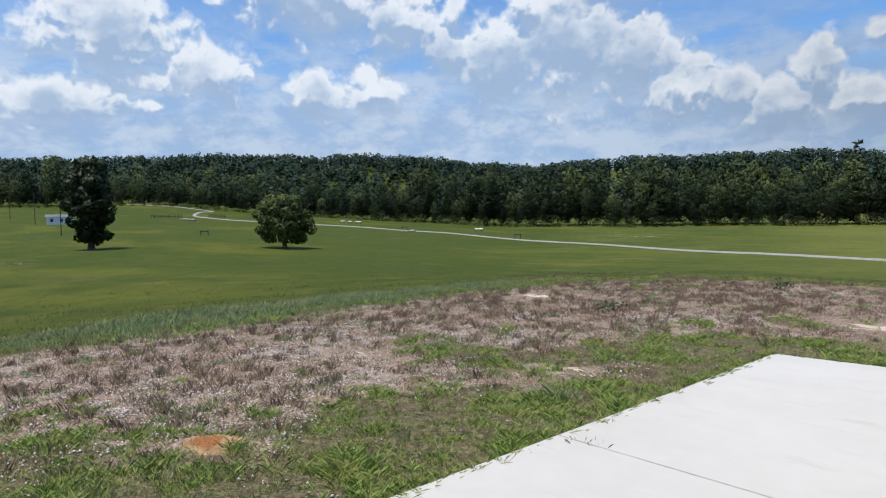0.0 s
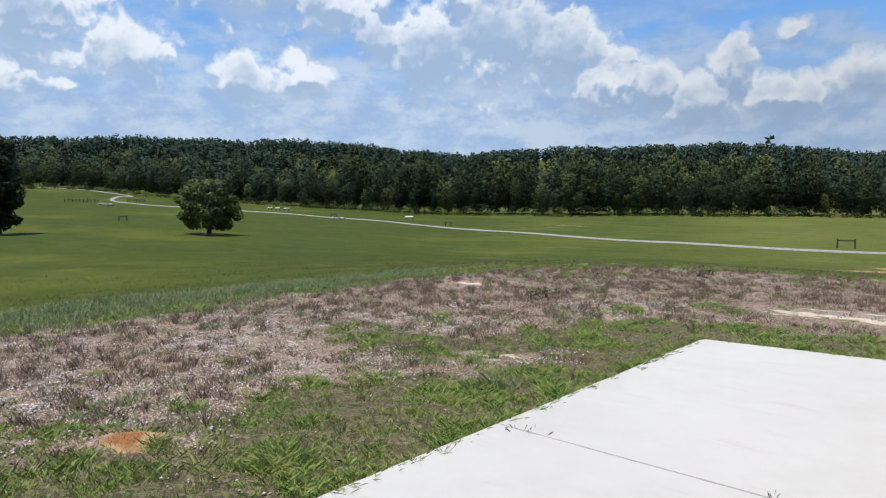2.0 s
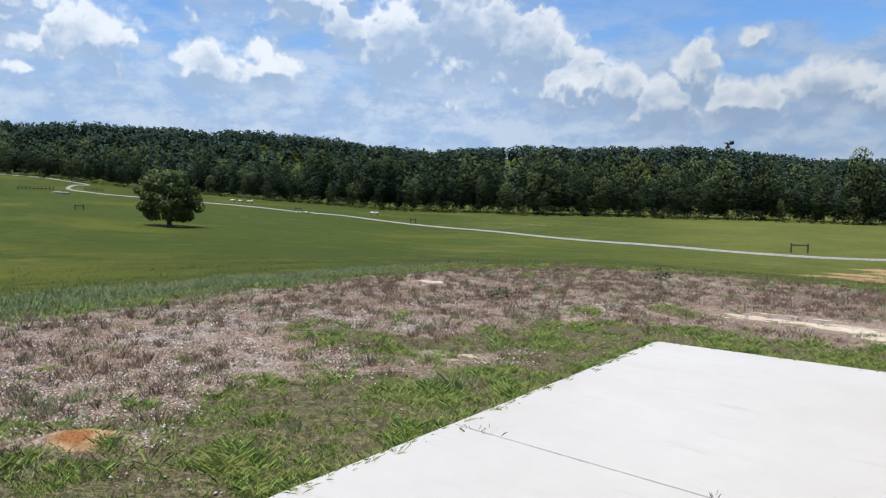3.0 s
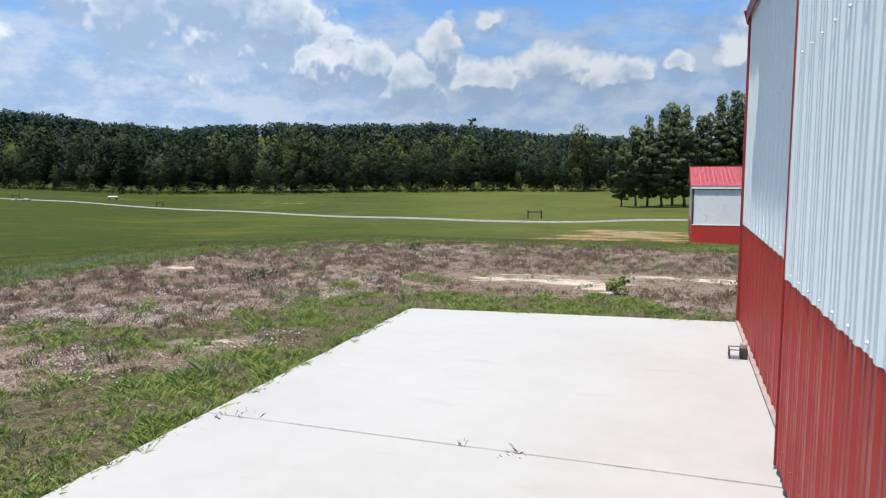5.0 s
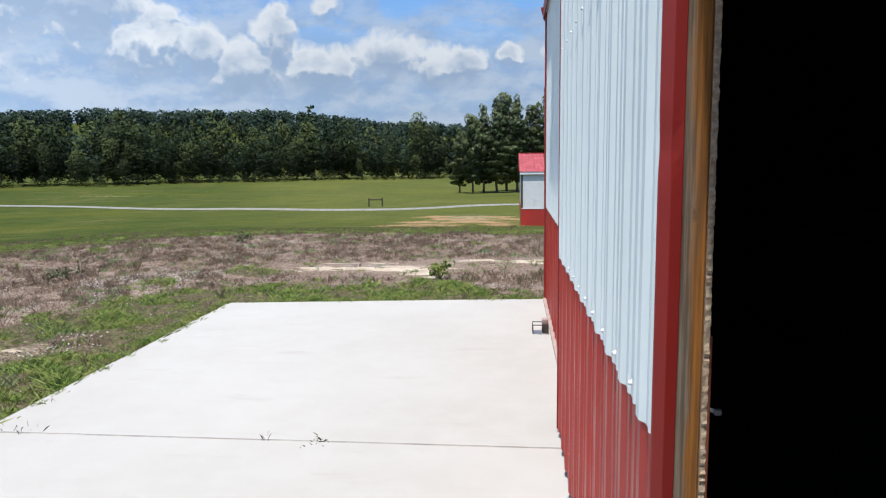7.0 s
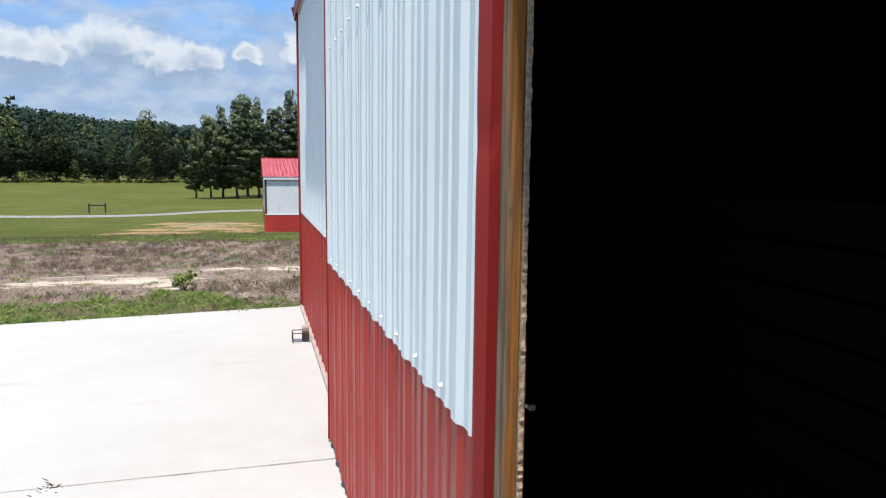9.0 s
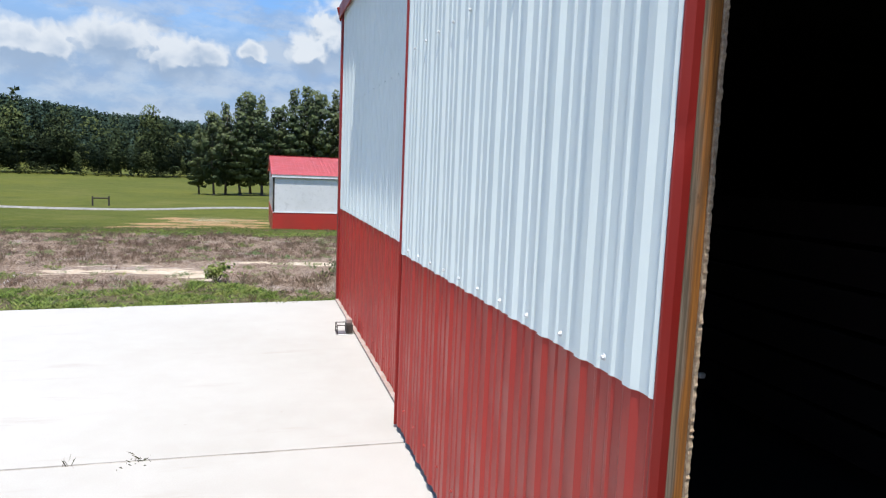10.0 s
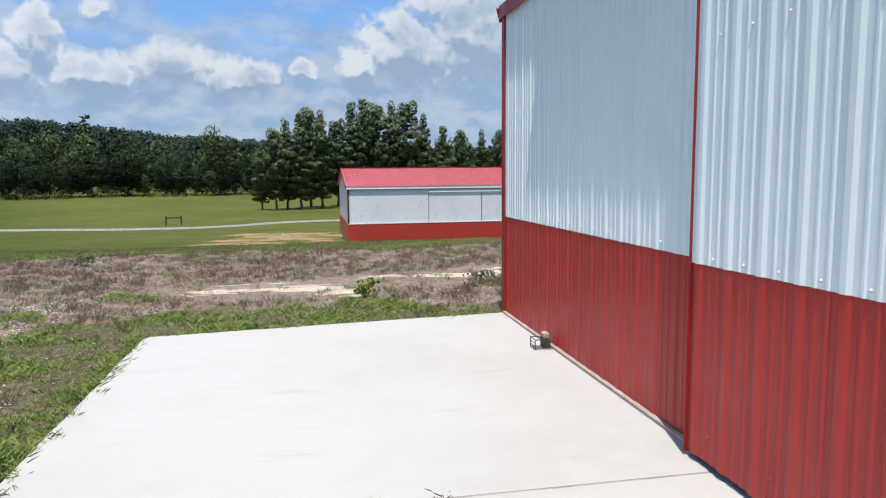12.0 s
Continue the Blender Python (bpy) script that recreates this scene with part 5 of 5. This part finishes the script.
def weed(at, n, h, spread, mat_, label, seed, w=0.004, lean=0.8, z=None):
    rng = np.random.default_rng(seed)
    v, f = blades(np.array([at]), n, h, w, lean, rng, spread=spread)
    if z is not None:
        v[:, 2] += z - float(ground_z(*at))
    v = v - np.array([at[0], at[1], 0])
    ob = mesh_object("weed", v, f, mat_)
    ob.location = (at[0], at[1], 0)
    return tagged(ob, label, "weed", kind="stuff")


JOINT = 3.65
weed((-1.391, JOINT), 20, 0.026, 0.032, weed_leaf, "withered weed growing in the concrete joint", 1, 0.0016, 1.9, 0.0)
weed((-1.43, JOINT), 7, 0.026, 0.03, weed_leaf, "withered weed growing in the concrete joint", 2, 0.0016, 1.6, 0.0)
weed((-1.697, JOINT), 6, 0.05, 0.014, weed_leaf, "small upright weed growing in the concrete joint", 3, 0.0014, 0.6, 0.0)
weed((-3.10, JOINT), 10, 0.038, 0.04, weed_leaf, "withered weed at the end of the concrete joint", 4, 0.0015, 0.9, 0.0)
weed((-3.25, JOINT), 11, 0.038, 0.05, weed_leaf, "withered weed at the end of the concrete joint", 5, 0.0015, 1.0, 0.0)
weed((-3.95, 4.45), 60, 0.15, 0.06, grass_blue, "pale green grass tussock beside the concrete", 6, 0.005, 0.8)


def broadleaf(at, h, w, n, leaf, label, seed, mat_=tree_leaf):
    rng, prng = np.random.default_rng(seed), random.Random(seed)
    z = float(ground_z(*at))
    t = empty("leafy_weed", (at[0], at[1], z), label, "plant")
    lb = [(prng.uniform(-0.35, 0.35) * w, prng.uniform(-0.35, 0.35) * w, h * prng.uniform(0.25, 0.8), w * 0.24, w * 0.24, h * 0.25) for _ in range(9)]
    v, f, o = crown_points(lb, n, leaf, rng, 0.7)
    set_outward(mesh_object("leaves", v, f, mat_, t), o)
    bm = bmesh.new()
    for l in lb:
        tube(bm, (0, 0, -0.02), (l[0], l[1], l[2]), 0.006, 0.003, 5)
    part("stems", bm, bark, t)


broadleaf((-1.321, 8.95), 0.28, 0.42, 230, 0.03, "bushy green broadleaf weed in the stubble", 61, grass_green)
broadleaf((-5.85, 13.7), 0.24, 0.42, 260, 0.022, "dusty green broadleaf weed in the stubble", 62, bush_leaf)
broadleaf((-6.6, 9.0), 0.16, 0.6, 260, 0.022, "dusty green broadleaf weed in the stubble", 63, bush_leaf)
broadleaf((0.4, 9.6), 0.2, 0.7, 280, 0.022, "dusty green broadleaf weed in the stubble", 64, bush_leaf)


# pasture fixtures
def fence_brace(az, r, width, h, label):
    x, y = polar(az, r)
    z = float(ground_z(x, y))
    t = empty("fence_brace", (x, y, z), label, "fence brace", "fence braces")
    t.rotation_euler = (0, 0, radians(az))
    for s in (-1, 1):
        bm = bmesh.new()
        tube(bm, (s * width / 2, 0, -0.4), (s * width / 2, 0, h), 0.10, 0.09, 9)
        part("post", bm, dark_post, t)
    bm = bmesh.new()
    tube(bm, (-width / 2, 0, h * 0.80), (width / 2, 0, h * 0.80), 0.085, 0.085, 8)
    part("rail", bm, dark_post, t)


fence_brace(11.7, 91.5, 1.75, 1.15, "dark timber H-shaped fence brace beside the drive")
fence_brace(41.6, 156, 1.25, 1.2, "dark timber H-shaped fence brace beside the drive")
fence_brace(67.0, 138, 1.3, 0.95, "dark timber H-shaped fence brace in the pasture")
fence_brace(51.0, 190, 1.4, 1.2, "dark timber H-shaped fence brace beside the drive")


# unidentified white shapes in the pasture, drawn as tubs on legs
def trough(az, r, ln, label):
    x, y = polar(az, r)
    t = empty("field_trough", (x, y, float(ground_z(x, y))), label, "trough", "white field troughs")
    t.rotation_euler = (0, 0, radians(az + 12))
    bm = bmesh.new()
    add_box(bm, (-ln / 2, -0.5, 0.55), (ln / 2, 0.5, 0.95), 0.12)
    part("tub", bm, white_paint, t)
    for sx in (-1, 1):
        for sy in (-1, 1):
            part("leg", box_bm((sx * ln * 0.4 - 0.07, sy * 0.35 - 0.07, -0.2), (sx * ln * 0.4 + 0.07, sy * 0.35 + 0.07, 0.58)), dark_post, t)


trough(44.8, 199, 2.3, "unidentified white shape on dark legs in the pasture")
trough(56.1, 236, 1.4, "unidentified white shape on dark legs by the drive")
trough(55.5, 236, 1.3, "unidentified white shape on dark legs by the drive")
trough(54.8, 236, 1.9, "unidentified white shape on dark legs by the drive")


def build_cottage():
    x, y = polar(76.9, 205)
    z = float(ground_z(x, y))
    t = empty("white_cottage", (x, y, z), "small white field building with a grey roof", "building")
    t.rotation_euler = (0, 0, radians(77.3))
    part("wall", box_bm((-3.2, 0, -0.5), (3.2, 3.4, 2.1)), white_paint, t)
    bm = bmesh.new()
    rows = [[bm.verts.new((xx, yy, zz)) for yy, zz in ((-0.3, 2.05), (1.7, 2.75), (3.7, 2.05))] for xx in (-3.5, 3.5)]
    for i in range(2):
        bm.faces.new((rows[0][i], rows[0][i + 1], rows[1][i + 1], rows[1][i]))
    bmesh.ops.solidify(bm, geom=bm.faces[:], thickness=0.1)
    part("roof", bm, galvanised, t)
    for xx in (-2.0, 0.2, 2.0):
        w = part("window", box_bm((xx - 0.35, -0.04, 0.8), (xx + 0.35, -0.002, 1.6)), dark_post, t)
        part("frame", box_bm((xx - 0.42, -0.03, 0.72), (xx + 0.42, -0.001, 0.8)), white_paint, w)


build_cottage()


def utility_pole(az, r, h):
    x, y = polar(az, r)
    t = empty("utility_pole", (x, y, float(ground_z(x, y))), "weathered timber utility pole in the pasture", "pole", "utility poles")
    bm = bmesh.new()
    tube(bm, (0, 0, -0.5), (0, 0, h), 0.10, 0.07, 8)
    part("pole", bm, dark_post, t)
    part("crossarm", box_bm((-0.9, -0.06, h - 0.9), (0.9, 0.06, h - 0.75), 0.01), dark_post, t)


utility_pole(80.0, 230, 7.0)
utility_pole(78.5, 210, 8)
utility_pole(76.9, 150, 6.8)


def build_stone_heaps():
    rng = random.Random(4)
    for az, r, n, label in ((67.9, 213, 16, "heap of dark rubble beside the drive"), (68.4, 216, 10, "heap of dark rubble beside the drive"), (50.6, 183, 8, "heap of pale rubble at the culvert")):
        x, y = polar(az, r)
        t = empty("rubble_heap", (x, y, float(ground_z(x, y))), label, "rubble")
        for i in range(n):
            bm = bmesh.new()
            bmesh.ops.create_icosphere(bm, subdivisions=2, radius=rng.uniform(0.3, 0.6))
            o = Vector((rng.uniform(-2.0, 2.0), rng.uniform(-0.7, 0.7), 0.15))
            for v in bm.verts:
                v.co = Vector((v.co.x * 1.3, v.co.y, v.co.z * 0.7)) * rng.uniform(0.8, 1.15) + o
            part("stone", bm, stone_grey if az > 55 else gravel_mat, t)


build_stone_heaps()


def rail_fence(az0, az1, r, n):
    a, b = Vector(polar(az0, r)), Vector(polar(az1, r * 1.02))
    t = empty("rail_fence", (a.x, a.y, float(ground_z(a.x, a.y))), "dark timber rail fence on the slope", "fence")
    base = Vector((a.x, a.y, float(ground_z(a.x, a.y))))
    pts = [a.lerp(b, i / n) for i in range(n + 1)]
    pts = [Vector((p.x, p.y, float(ground_z(p.x, p.y)))) - base for p in pts]
    for p in pts:
        bm = bmesh.new()
        tube(bm, p - Vector((0, 0, 0.3)), p + Vector((0, 0, 1.15)), 0.09, 0.08, 7)
        part("post", bm, dark_post, t)
    for p, q in zip(pts, pts[1:]):
        for hh in (0.5, 0.95):
            bm = bmesh.new()
            tube(bm, p + Vector((0, 0, hh)), q + Vector((0, 0, hh)), 0.06, 0.06, 6)
            part("rail", bm, dark_post, t)


rail_fence(70.8, 68.6, 226, 9)
rail_fence(66.6, 65.4, 236, 6)
